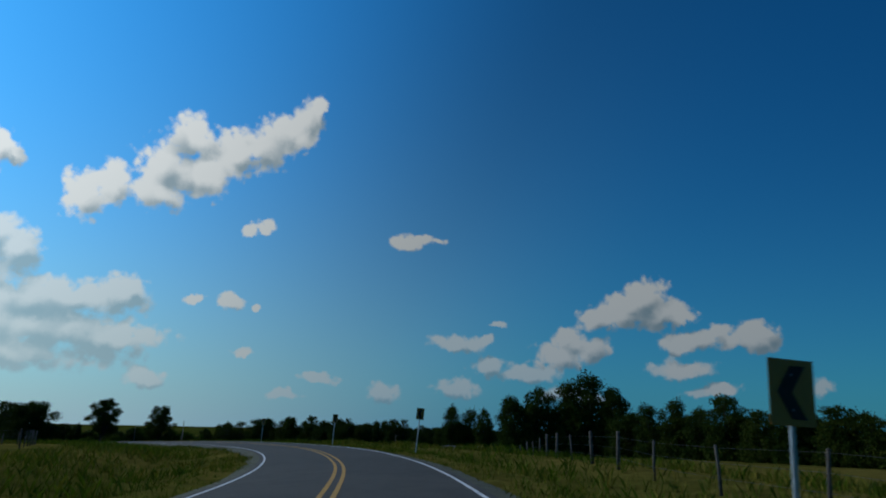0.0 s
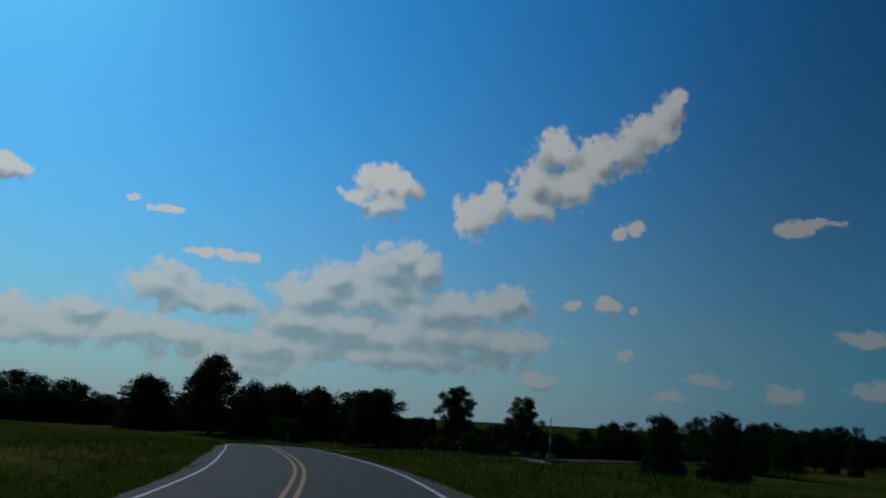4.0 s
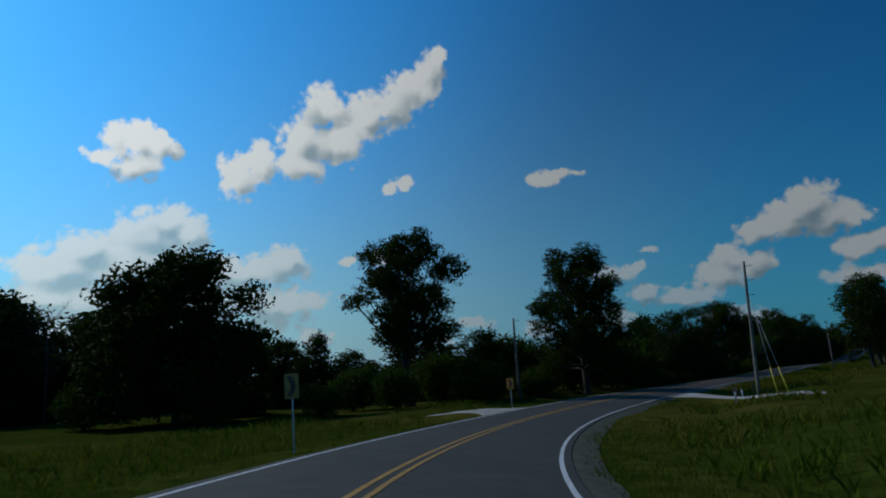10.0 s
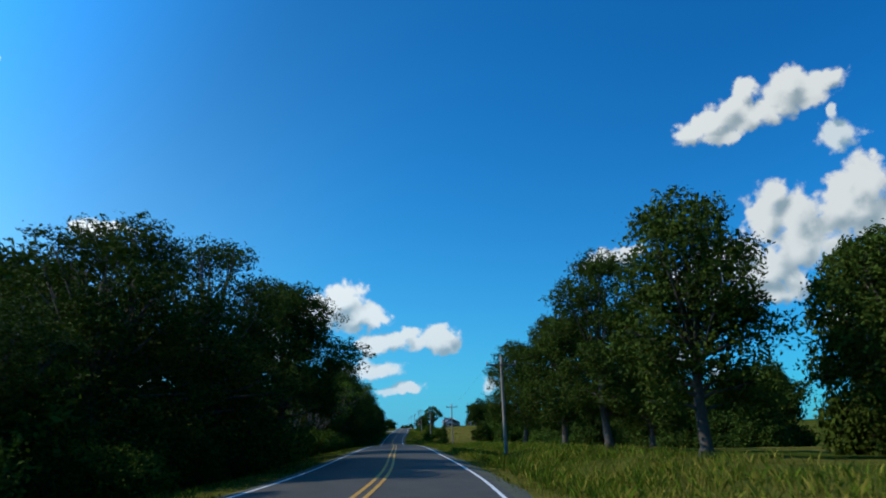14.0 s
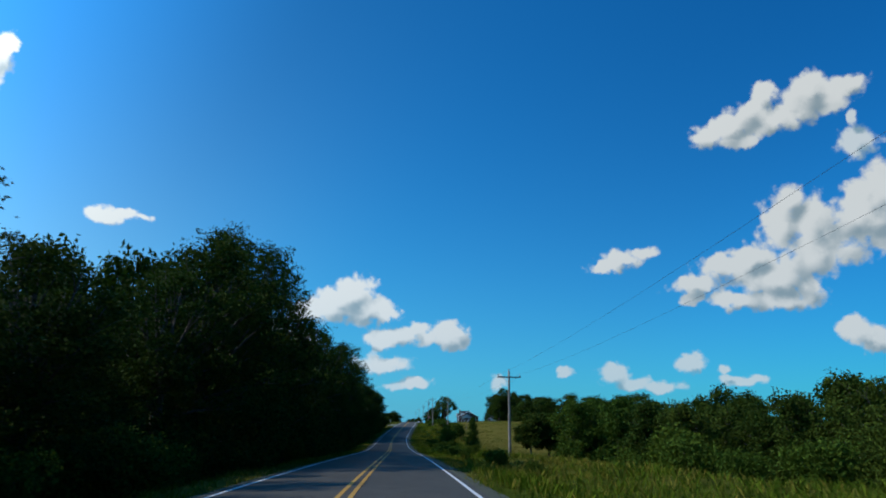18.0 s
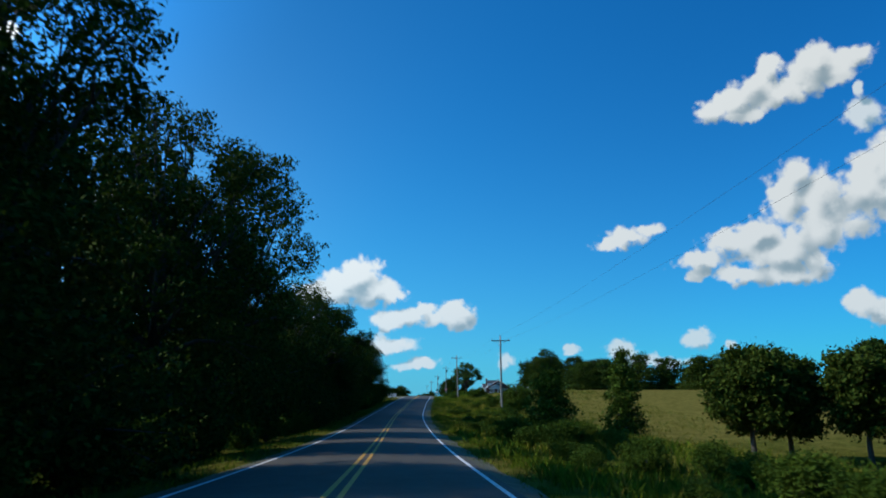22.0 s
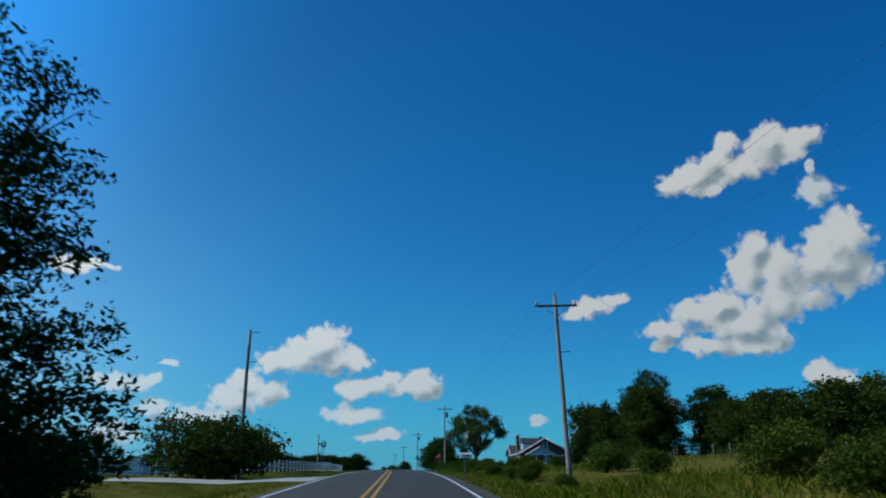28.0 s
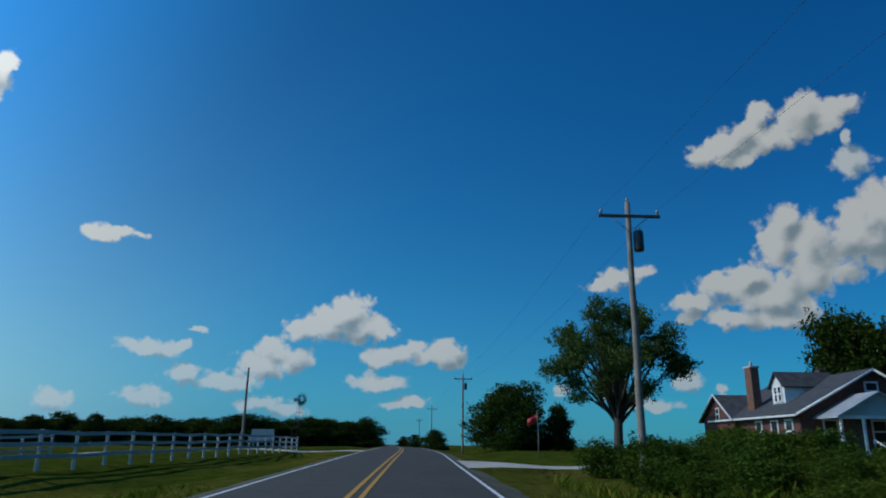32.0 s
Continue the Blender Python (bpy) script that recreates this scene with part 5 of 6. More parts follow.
# ---------- more trees, hedges and weeds ----------
def hedge(rows, key, label, group, lo=0.8, hi=1.3, seed=31):
    """Bushes or trees at (station, offset, size) rows."""
    r = np.random.default_rng(seed)
    for s, d, k in rows:
        p = side_point(s, d)
        plant("%s%d" % (key, r.integers(3)), p.x, p.y, k * r.uniform(lo, hi), r.uniform(0, 360), label, group)


# shrubs between the tall trees at the bend
hedge(((190, -23, 1.5), (195, -19, 1.5), (200.5, -15, 1.25), (203.5, -13.6, 1.1), (206, -16.4, 1.4), (209, -12.6, 1.2), (211.5, -12.4, 1.5), (218.5, -11.6, 2.7), (225, -11.4, 2.8), (231.5, -12.2, 2.6), (198, -26, 1.7), (208.5, -23, 1.9), (217.5, -19, 2.6), (227.5, -19, 2.8), (237, -10.8, 1.6), (243.5, -10.5, 1.7), (187, -32.5, 1.8), (184, -43, 2.1), (176, -54, 2.1)),
      "bush", "tangled green shrubs below taller trees", "shrubs at the bend")
# scrub before the far wood on the right
hedge(((352, 40, 1.6), (362, 36, 1.8), (372, 34, 2.0), (381, 33, 1.8), (391, 36, 2.2), (399, 34, 1.7), (410, 36, 2.0)), "bush", "scrubby bush in front of the creek wood", "creek scrub")
# weeds and bushes on the right verge
hedge(((343, 8.5, 0.42), (352, 7.6, 0.54), (356, 8.4, 0.42), (377, 7.8, 0.30), (397, 7.4, 0.42), (403, 8.6, 0.54), (408, 7.2, 0.30), (415, 8.4, 0.48), (421, 7.6, 0.36), (428, 9.0, 0.60), (433, 8.0, 0.48), (438, 8.2, 0.60), (446, 9.2, 0.54), (453, 10.4, 0.48), (458, 9.2, 0.36), (466, 12.0, 0.54), (472, 17.0, 0.60), (487, 14.6, 1.0), (490, 15.8, 1.2), (494, 17.0, 1.1), (506, 14.0, 0.60), (512, 16.0, 0.72), (523, 15.0, 0.54), (545, 13.0, 0.66), (552, 14.5, 0.72), (560, 12.5, 0.54), (571, 13.5, 0.7), (578, 15.5, 0.6), (586, 14.0, 0.5), (594, 13.0, 0.45), (560, 8.4, 0.4), (572, 8.6, 0.42), (575, 9.6, 0.5), (580, 8.8, 0.4), (584, 10.2, 0.45), (590, 9.2, 0.4)),
      "bush", "leafy green bush in the roadside weeds", "verge bushes")
r = np.random.default_rng(39)
for i in range(95):
    s, d = r.uniform(622, 653), r.uniform(8.6, 17.5)
    p = side_point(s, d)
    plant("bush%d" % r.integers(3), p.x, p.y, r.uniform(0.3, 0.72) * (0.75 if s < 637 else 1.0), r.uniform(0, 360), "overgrown green weeds before the brick house", "house weeds")
for i in range(26):
    s, d = r.uniform(596, 634), r.uniform(8.0, 14.0)
    p = side_point(s, d)
    plant("bush%d" % r.integers(3), p.x, p.y, r.uniform(0.22, 0.4), r.uniform(0, 360), "low green weeds in the verge grass", "verge weeds")
shrub(at(571.5, -10.5), 3.9, 9.0, "large round dark bush beside a driveway", 301, count=4200, leaf=0.14, foliage=leaf_dark, lobes=12)
shrub(at(577.5, -11.5), 3.0, 5.5, "round dark bush beside a driveway", 302, count=2200, leaf=0.14, foliage=leaf_dark, lobes=9)
# willow-like tree and the round tree by the house
tree(at_xy(113.9, 616.3), 8.5 - land(113.9, 616.3), 12.5, "grey-green open tree with bare lower boughs", 310, low=0.3, lobes=34, puff=0.62, count=13000, leaf=0.12, foliage=leaf_willow, shell=0.3, ragged=0.55, droop=0.6, trunk=0.42, fork=0.18)
tree(at_xy(118.7, 643.1), 2.8 - land(118.7, 643.1), 10.8, "low rounded dense dark tree by the drive", 311, low=0.02, lobes=18, skirt=7, count=10000, leaf=0.16, foliage=leaf_dark)
tree(at_xy(124.0, 641.0), 5.6, 4.5, "small leafy tree at the edge of a lawn", 312, low=0.05, lobes=10, skirt=5, count=3000, leaf=0.15, foliage=leaf_dark)
for x, y, h, w, seed in ((127.6, 576.4, 11.7 - land(127.6, 576.4), 13.0, 320), (136.0, 570.0, 14.0, 12.0, 321), (122.5, 571.8, 13.5, 9.0, 322), (150.0, 583.0, 13.0, 11.0, 323)):
    tree(at_xy(x, y), h, w, "tall spreading green yard tree", seed, low=0.05, lobes=28, puff=0.85, count=12000, leaf=0.14, foliage=leaf_dark, group="yard trees")
# wood along the creek on the right
r = np.random.default_rng(33)
for s0, s1, d0, d1, h in ((318, 440, 46, 52, 10.2), (330, 440, 56, 62, 13.0), (395, 425, 38, 44, 10.5)):
    s = s0
    while s < s1:
        p = side_point(s, r.uniform(d0, d1))
        k = h * r.uniform(0.85, 1.15) / 10
        plant("far%d" % r.integers(4), p.x, p.y, k, r.uniform(0, 360), "dense green tree in the creek wood", "creek wood", squash=1.0)
        s += r.uniform(6.0, 8.0)
for s, d, h, w, seed in ((447, 28, 8.4, 7.0, 340), (449, 32, 9.0, 7.2, 341), (446, 36.5, 8.8, 7.0, 342), (450, 41, 9.4, 7.5, 343)):
    tree(at(s, d), h, w, "dark spreading field tree with a short bare trunk", seed, low=0.2, lobes=18, count=4600, leaf=0.2, foliage=leaf_dark, shell=0.4, group="field trees", trunk=0.22)
for s, d, h, w, seed in ((424, 31.5, 11.5, 9.5, 360), (429, 36, 12.5, 10.0, 361), (419, 37, 12.0, 10.0, 362), (433, 43, 12.0, 10.0, 363)):
    tree(at(s, d), h, w, "tall dense green tree at the end of the creek wood", seed, low=0.02, lobes=22, skirt=6, count=6500, leaf=0.19, foliage=leaf_mid, shell=0.4, ragged=0.45, group="creek wood")
# a bank of weeds close to the road on the right
r = np.random.default_rng(37)
s = 384.0
while s < 447:
    p = side_point(s, r.uniform(7.2, 10.6))
    plant("bush%d" % r.integers(3), p.x, p.y, r.uniform(0.25, 0.55), r.uniform(0, 360), "rank green weeds and brambles on the verge", "weed bank")
    s += r.uniform(1.8, 2.8)
while s < 522:
    p = side_point(s, r.uniform(6.6, 13.5))
    plant("bush%d" % r.integers(3), p.x, p.y, r.uniform(0.16, 0.4), r.uniform(0, 360), "rank green weeds and brambles on the verge", "weed bank", squash=1.6)
    s += r.uniform(1.2, 2.4)
conifer(at(437, 10.3), 4.3, 3.9, "young green cedar in the verge", 345, count=2600, leaf=0.1, foliage=leaf_mid)
conifer(at(438, 15.3), 5.8, 3.0, "young green cedar in the verge", 346, count=2600, leaf=0.1, foliage=leaf_mid)
conifer(at(238, -9.5), 6.5, 4.0, "pale green spruce at the wood edge", 347, count=2600, leaf=0.12, foliage=leaf_light)


def airy_tree(m, height, width, seed):
    """Several stems that fork again and again into fine twigs, with a few leaves at their ends."""
    rr = np.random.default_rng(seed)
    ob = thing("locust_tree", m, "half-bare locust tree with fine twigs and thin airy foliage", "tree", "airy trees")
    runs, tips = [], []

    def grow(p, d, length, r, depth):
        q = p + d * length
        runs.append(([p, p.lerp(q, 0.5) + Vector(rr.normal(size=3)) * length * 0.06, q], [r, r * 0.8, r * 0.6], 7 if depth > 3 else 4))
        if depth == 0:
            tips.append(q)
            return
        if depth < 3:
            tips.append(q)
        for k in range(3 if depth > 1 else 2):
            e = (d + Vector(rr.normal(size=3)) * 0.34 + Vector((0, 0, 0.22))).normalized()
            grow(q, e, length * rr.uniform(0.62, 0.86), r * 0.58, depth - 1)

    for k in range(4):
        a = k * 1.57 + rr.uniform(-0.4, 0.4)
        lean_ = 0.46 * width / height
        d = Vector((math.cos(a) * lean_, math.sin(a) * lean_, 1.0)).normalized()
        grow(Vector((0.1 * math.cos(a), 0.1 * math.sin(a), -0.1)), d, height * 0.3, 0.11, 4)
    part("trunk", tubes("trunk", runs, bark), None, ob)
    lb = [(t.x, t.y, t.z, 0.5, 0.5, 0.28) for t in tips]
    part("crown", leaf_cloud("crown", lb, 9 * len(lb), 0.075, seed + 1, leaf_light, 0.2, 0.3), None, ob)


for s, d, h, w, seed in ((296, -9.5, 8.6, 7.5, 350), (301.5, -8.8, 9.0, 8.0, 351), (308, -9.6, 8.8, 7.5, 352)):
    airy_tree(at(s, d), h, w, seed)


def dead_tree(m, height, seed, label):
    rr = np.random.default_rng(seed)
    ob = thing("dead_tree", m, label, "tree", "dead trees")
    runs = [([(0, 0, -0.1), (0.1, 0, height * 0.4), (0, 0.1, height * 0.75), (0.1, 0, height)], [0.16, 0.12, 0.07, 0.02], 8)]
    for i in range(14):
        z = height * rr.uniform(0.35, 0.95)
        a, l = rr.uniform(0, 6.28), height * rr.uniform(0.12, 0.3)
        e = Vector((math.cos(a) * l * 0.7, math.sin(a) * l * 0.7, z + l * 0.8))
        runs.append(([(0, 0, z), e * 0.5 + Vector((0, 0, z * 0.5)), e], [0.05, 0.035, 0.008], 5))
        for q in range(3):
            f = Vector(rr.normal(size=3)) * l * 0.3
            runs.append(([e * 0.6 + Vector((0, 0, z * 0.4)), e + f], [0.02, 0.006], 4))
    part("trunk", tubes("trunk", runs, old_wood), None, ob)


for x, y, h, seed in ((-121.8, 176.3, 14, 1), (-138.7, 180.3, 12.8, 2), (-130.6, 181.7, 12.2, 3)):
    dead_tree(at_xy(x, y), h, seed, "bare grey dead tree among green crowns")


# ---------- the brick house and its yard ----------
def prism_roof(name, x0, x1, y0, y1, eave, ridge, over, material, parent, along="x", thick=0.16, label=""):
    """Two roof slopes as thick slabs with overhangs; ridge along x or y."""
    bm = bmesh.new()
    if along == "x":
        mid, half = (y0 + y1) / 2, (y1 - y0) / 2
        a0, a1 = x0 - over, x1 + over
        prof = lambda u: (mid + u, )
    else:
        mid, half = (x0 + x1) / 2, (x1 - x0) / 2
        a0, a1 = y0 - over, y1 + over
    drop = (ridge - eave) / half * over
    for sgn in (-1, 1):
        pts = []
        for a in (a0, a1):
            for u, z in ((0, ridge), (sgn * (half + over), eave - drop)):
                pts.append((a, u, z))
        vs = []
        for dz in (0, thick):
            for a, u, z in pts:
                vs.append(bm.verts.new((a, mid + u, z + dz) if along == "x" else (mid + u, a, z + dz)))
        for q in ((0, 1, 3, 2), (4, 6, 7, 5), (0, 4, 5, 1), (2, 3, 7, 6), (1, 5, 7, 3), (0, 2, 6, 4)):
            bm.faces.new([vs[i] for i in q])
    bmesh.ops.recalc_face_normals(bm, faces=bm.faces[:])
    return part(name, bm, material, parent, label)


def gable_wall(name, pts, t, material, parent, axis="x", label=""):
    """A wall from its outline, t thick; axis: the way its thickness runs."""
    bm = bmesh.new()
    lo = [bm.verts.new((p[0], p[1], p[2])) for p in pts]
    hi = [bm.verts.new((p[0] + (t if axis == "x" else 0), p[1] + (t if axis == "y" else 0), p[2])) for p in pts]
    bm.faces.new(lo)
    bm.faces.new(hi[::-1])
    n = len(pts)
    for i in range(n):
        bm.faces.new([lo[i], lo[(i + 1) % n], hi[(i + 1) % n], hi[i]])
    bmesh.ops.recalc_face_normals(bm, faces=bm.faces[:])
    return part(name, bm, material, parent, label)


def window_unit(parent, x, y, z, w, h, face, bars=1, frame=None):
    """A window set proud of a wall. face: '-y' or '-x' is the way it looks."""
    fm = frame or white_paint
    def put(nm, cu, cz, su, sz, out, mtl, par):
        if face == "-y":
            return part(nm, boxm(x + cu, y - out, z + cz, su, 0.05, sz, 0.006), mtl, par)
        return part(nm, boxm(x - out, y + cu, z + cz, 0.05, su, sz, 0.006), mtl, par)
    win = put("window", 0, 0, w + 0.02, h + 0.02, 0.012, dark_metal, parent)
    put("pane", 0, h / 4, w - 0.1, h / 2 - 0.08, 0.035, glass, win)
    put("pane", 0, -h / 4, w - 0.1, h / 2 - 0.08, 0.03, glass, win)
    for cu in (-w / 2, w / 2):
        put("frame", cu, 0, 0.11, h + 0.2, 0.05, fm, win)
    for cz in (h / 2 + 0.05, 0):
        put("frame", 0, cz, w + 0.1, 0.09 if cz == 0 else 0.11, 0.052, fm, win)
    put("sill", 0, -h / 2 - 0.05, w + 0.24, 0.08, 0.07, fm, win)
    return win


def brick_courses(parent, x, y, z0, w, h, face):
    """Courses of raised brick on one wall face, joined, with recessed joints between."""
    bw, bh, gap = 0.215, 0.068, 0.012
    V, F = [], []
    rows = int(h / (bh + gap))
    for j in range(rows):
        off = (j % 2) * (bw + gap) / 2
        n = int(w / (bw + gap))
        for i in range(n):
            u0 = -w / 2 + i * (bw + gap) + off
            u1 = min(u0 + bw, w / 2)
            if u1 - u0 < 0.05:
                continue
            za, zb = z0 + j * (bh + gap), z0 + j * (bh + gap) + bh
            b = len(V)
            for u, z in ((u0, za), (u1, za), (u1, zb), (u0, zb)):
                V.append((x + u, y - 0.006, z) if face == "-y" else (x - 0.006, y + u, z))
            F.append((b, b + 1, b + 2, b + 3))
    me = mesh_from("brickwork", V, F, brick_red)
    ob = part("brickwork", me, None, parent, "courses of red brick")
    tagged(ob, kind="stuff")
    return ob


def brick_house(s, d):
    """Local x runs away from the road, local y along it; the gable with the porch looks back along the road (-y)."""
    m = at(s, d, 0.15)
    ob = thing("brick_house", m, "red brick bungalow with dark shingle roof, white dormer and gabled porch", "house")
    W, L, eave, ridge = 9.7, 12.5, 2.9, 5.5
    part("foundation", boxm(W / 2, L / 2, 0.0, W + 0.1, L + 0.1, 0.9, 0.02), brick_tan, ob)
    gable_wall("wall", [(0, 0, 0.3), (W, 0, 0.3), (W, 0, eave), (W / 2, 0, ridge), (0, 0, eave)], 0.25, brick_red, ob, "y", "dark red brick gable wall")
    gable_wall("wall", [(0, L - 0.25, 0.3), (W, L - 0.25, 0.3), (W, L - 0.25, eave), (W / 2, L - 0.25, ridge), (0, L - 0.25, eave)], 0.25, brick_red, ob, "y")
    part("wall", boxm(0.125, L / 2, (eave + 0.3) / 2, 0.25, L - 0.52, eave - 0.3, 0.0), brick_red, ob)
    part("wall", boxm(W - 0.125, L / 2, (eave + 0.3) / 2, 0.25, L - 0.52, eave - 0.3, 0.0), brick_red, ob)
    prism_roof("roof", 0, W, 0, L, eave, ridge, 0.45, shingle, ob, "y", label="dark grey shingle roof")
    slope = (ridge - eave) / (W / 2)
    for sgn in (-1, 1):
        for y in (-0.47, L + 0.47):
            run = [(W / 2, y, ridge + 0.06), (W / 2 + sgn * (W / 2 + 0.45), y, eave - 0.45 * slope + 0.06)]
            part("bargeboard", tubes("bargeboard", [(run, [0.09, 0.09], 4)], siding_white), None, ob, "white bargeboard")
        part("gutter", boxm(W / 2 + sgn * (W / 2 + 0.5), L / 2, eave - 0.45 * slope + 0.02, 0.12, L + 0.9, 0.13, 0.02), siding_white, ob, "white gutter")
    # chimney on the road side
    ch = part("chimney", boxm(0.8, 7.4, 3.1, 0.62, 1.0, 6.6, 0.03), brick_tan, ob, "tall brown brick chimney")
    part("cap", boxm(0.8, 7.4, 6.46, 0.74, 1.12, 0.14, 0.02), concrete, ch)
    part("flue", tubes("flue", [([(0.8, 7.4, 6.5), (0.8, 7.4, 6.75), (0.8, 7.4, 6.9)], [0.12, 0.12, 0.07], 12)], concrete), None, ch)
    ch2 = part("chimney", boxm(W / 2 + 0.4, 6.0, 5.6, 0.6, 0.6, 1.2, 0.02), brick_red, ob, "short brick chimney on the ridge")
    # dormer that looks at the road
    dx, dy = 1.1, 4.4
    dm = part("dormer", boxm(dx + 1.5, dy, 4.1, 3.0, 1.7, 1.6, 0.0), siding_white, ob, "white clad roof dormer")
    gable_wall("gable", [(dx, dy - 0.85, 4.9), (dx, dy + 0.85, 4.9), (dx, dy, 5.75)], 0.2, siding_white, dm, "x")
    prism_roof("dormer_roof", dx, dx + 3.6, dy - 0.85, dy + 0.85, 4.9, 5.75, 0.22, shingle, dm, "x", 0.1)
    for q in (-0.27, 0.27):
        window_unit(dm, dx, dy + q, 4.3, 0.42, 0.95, "-x")
    # porch on the gable wall
    pw0, pw1, dep = 1.1, 6.0, 2.4
    po = part("porch", boxm((pw0 + pw1) / 2, -dep / 2, 0.28, pw1 - pw0, dep, 0.4, 0.02), concrete, ob, "gabled porch with white posts")
    prism_roof("porch_roof", pw0, pw1, -dep, 0.0, 2.62, 3.95, 0.3, roof_metal, po, "y", 0.1, "pale blue-grey porch roof")
    gable_wall("gable", [(pw0, -dep, 2.62), (pw1, -dep, 2.62), ((pw0 + pw1) / 2, -dep, 3.95)], 0.08, roof_metal, po, "y", "pale grey clad gable")
    part("beam", boxm((pw0 + pw1) / 2, -dep + 0.08, 2.52, pw1 - pw0, 0.16, 0.2, 0.01), siding_white, po)
    for x in (pw0 + 0.12, pw0 + 1.5, pw1 - 1.5, pw1 - 0.12):
        part("post", boxm(x, -dep + 0.12, 1.46, 0.15, 0.15, 1.95, 0.015), siding_white, po, "white porch post")
    for x in (3.0, 4.1):
        part("handrail", tubes("handrail", [([(x, -dep, 1.25), (x, -dep - 1.5, 0.55)], [0.04, 0.04], 6)], white_paint), None, po, "white stair rail")
        for k in range(4):
            f = k / 3
            part("baluster", tubes("baluster", [([(x, -dep - 1.5 * f, 1.25 - 0.7 * f), (x, -dep - 1.5 * f, 0.45 - 0.5 * f)], [0.025, 0.025], 5)], white_paint), None, po)
    for k in range(3):
        part("step", boxm(3.55, -dep - 0.2 - 0.3 * k, 0.36 - 0.17 * k, 1.2, 0.32, 0.17, 0.01), concrete, po)
    door = part("front_door", boxm(3.4, -0.02, 1.5, 0.95, 0.06, 2.05, 0.01), old_wood, ob, "dark front door")
    part("door_knob", tubes("door_knob", [([(3.75, -0.05, 1.45), (3.75, -0.12, 1.45)], [0.03, 0.03], 8)], galvanised), None, door)
    for x, w in ((1.9, 0.9), (5.0, 0.9), (6.7, 0.7), (7.5, 0.7), (8.5, 0.75)):
        window_unit(ob, x, 0, 1.75, w, 1.25, "-y")
    window_unit(ob, W / 2, 0, 4.25, 0.8, 1.0, "-y")
    for y in (1.3, 3.2, 5.4, 10.0):
        window_unit(ob, 0, y, 1.75, 0.9, 1.3, "-x")
    brick_courses(ob, 7.6, 0.0, 0.46, 4.0, 0.55, "-y")
    brick_courses(ob, 0.0, 6.2, 0.46, 12.0, 0.55, "-x")
    # side wing whose ridge runs towards the road
    x0, y0, y1 = -0.3, 8.6, 14.2
    ym = (y0 + y1) / 2
    gable_wall("wing_wall", [(x0, y0, 0.2), (x0, y1, 0.2), (x0, y1, 2.8), (x0, ym, 4.6), (x0, y0, 2.8)], 0.25, brick_red, ob, "x", "brick gable of the side wing")
    part("wing_wall", boxm(1.8, y1 - 0.125, 1.5, 3.7, 0.25, 2.6, 0.0), brick_red, ob)
    prism_roof("wing_roof", x0, 3.4, y0, y1, 2.8, 4.6, 0.3, shingle, ob, "x", 0.12)
    for q in (y0 - 0.3, y1 + 0.3):
        part("bargeboard", tubes("bargeboard", [([(x0 - 0.33, ym, 4.7), (x0 - 0.33, q, 2.66)], [0.08, 0.08], 4)], siding_white), None, ob, "white bargeboard")
    window_unit(ob, x0, ym, 3.2, 0.55, 0.8, "-x")
    return ob


brick_house(663.2, 25.2)


def shed(m, w, l, eave, ridge, wall_mat, roof_mat, label, name="garage", door=None, windows=0):
    ob = thing(name, m, label, "outbuilding", "")
    gable_wall("wall", [(0, 0, -0.2), (w, 0, -0.2), (w, 0, eave), (w / 2, 0, ridge), (0, 0, eave)], 0.2, wall_mat, ob, "y")
    gable_wall("wall", [(0, l - 0.2, -0.2), (w, l - 0.2, -0.2), (w, l - 0.2, eave), (w / 2, l - 0.2, ridge), (0, l - 0.2, eave)], 0.2, wall_mat, ob, "y")
    for x in (0.1, w - 0.1):
        part("wall", boxm(x, l / 2, eave / 2 - 0.1, 0.2, l - 0.42, eave + 0.2, 0.0), wall_mat, ob)
    prism_roof("roof", 0, w, 0, l, eave, ridge, 0.3, roof_mat, ob, "y", 0.1)
    if door:
        dr = part("garage_door", boxm(w / 2, -0.03, door[1] / 2, door[0], 0.06, door[1], 0.01), siding_white, ob, "white panelled garage door")
        for k in range(1, 4):
            part("groove", boxm(w / 2, -0.062, door[1] * k / 4, door[0] - 0.04, 0.008, 0.03, 0.0), block_grey, dr)
    for i in range(windows):
        window_unit(ob, 0, l * (i + 1) / (windows + 1), eave * 0.55, 0.9, 0.7, "-x")
    return ob


shed(at(668.5, 41.0), 4.2, 6.0, 2.1, 3.5, old_wood, shingle, "small dark garage with a white door", door=(3.0, 2.1))
shed(at(678, 52, 0, -90), 5.0, 12.0, 2.2, 3.0, block_grey, roof_metal, "long low pale block shed with small windows", name="shed", windows=4)
shed(at_xy(46.5, 653.5, 0, -14), 4.2, 5.5, 2.2, 3.5, siding_white, roof_metal, "small white shed with a gabled metal roof", name="shed", door=(2.2, 1.9))
shed(at_xy(42.0, 636.0, 0, 100), 8.0, 28.0, 2.9, 5.0, block_grey, roof_metal, "long low farm shed with a grey metal roof", name="farm_shed", windows=3)
conifer(at_xy(54.0, 663.0), 7.8, 4.2, "dark pointed spruce rising from the far tree line", 348, count=2200, leaf=0.14, foliage=leaf_dark, name="spruce_tree")
utility_pole(at_xy(139.4, 599.9), 6.6, "short pale yard pole leaning slightly", arm=False, lean=-3, radius=0.09, group="")


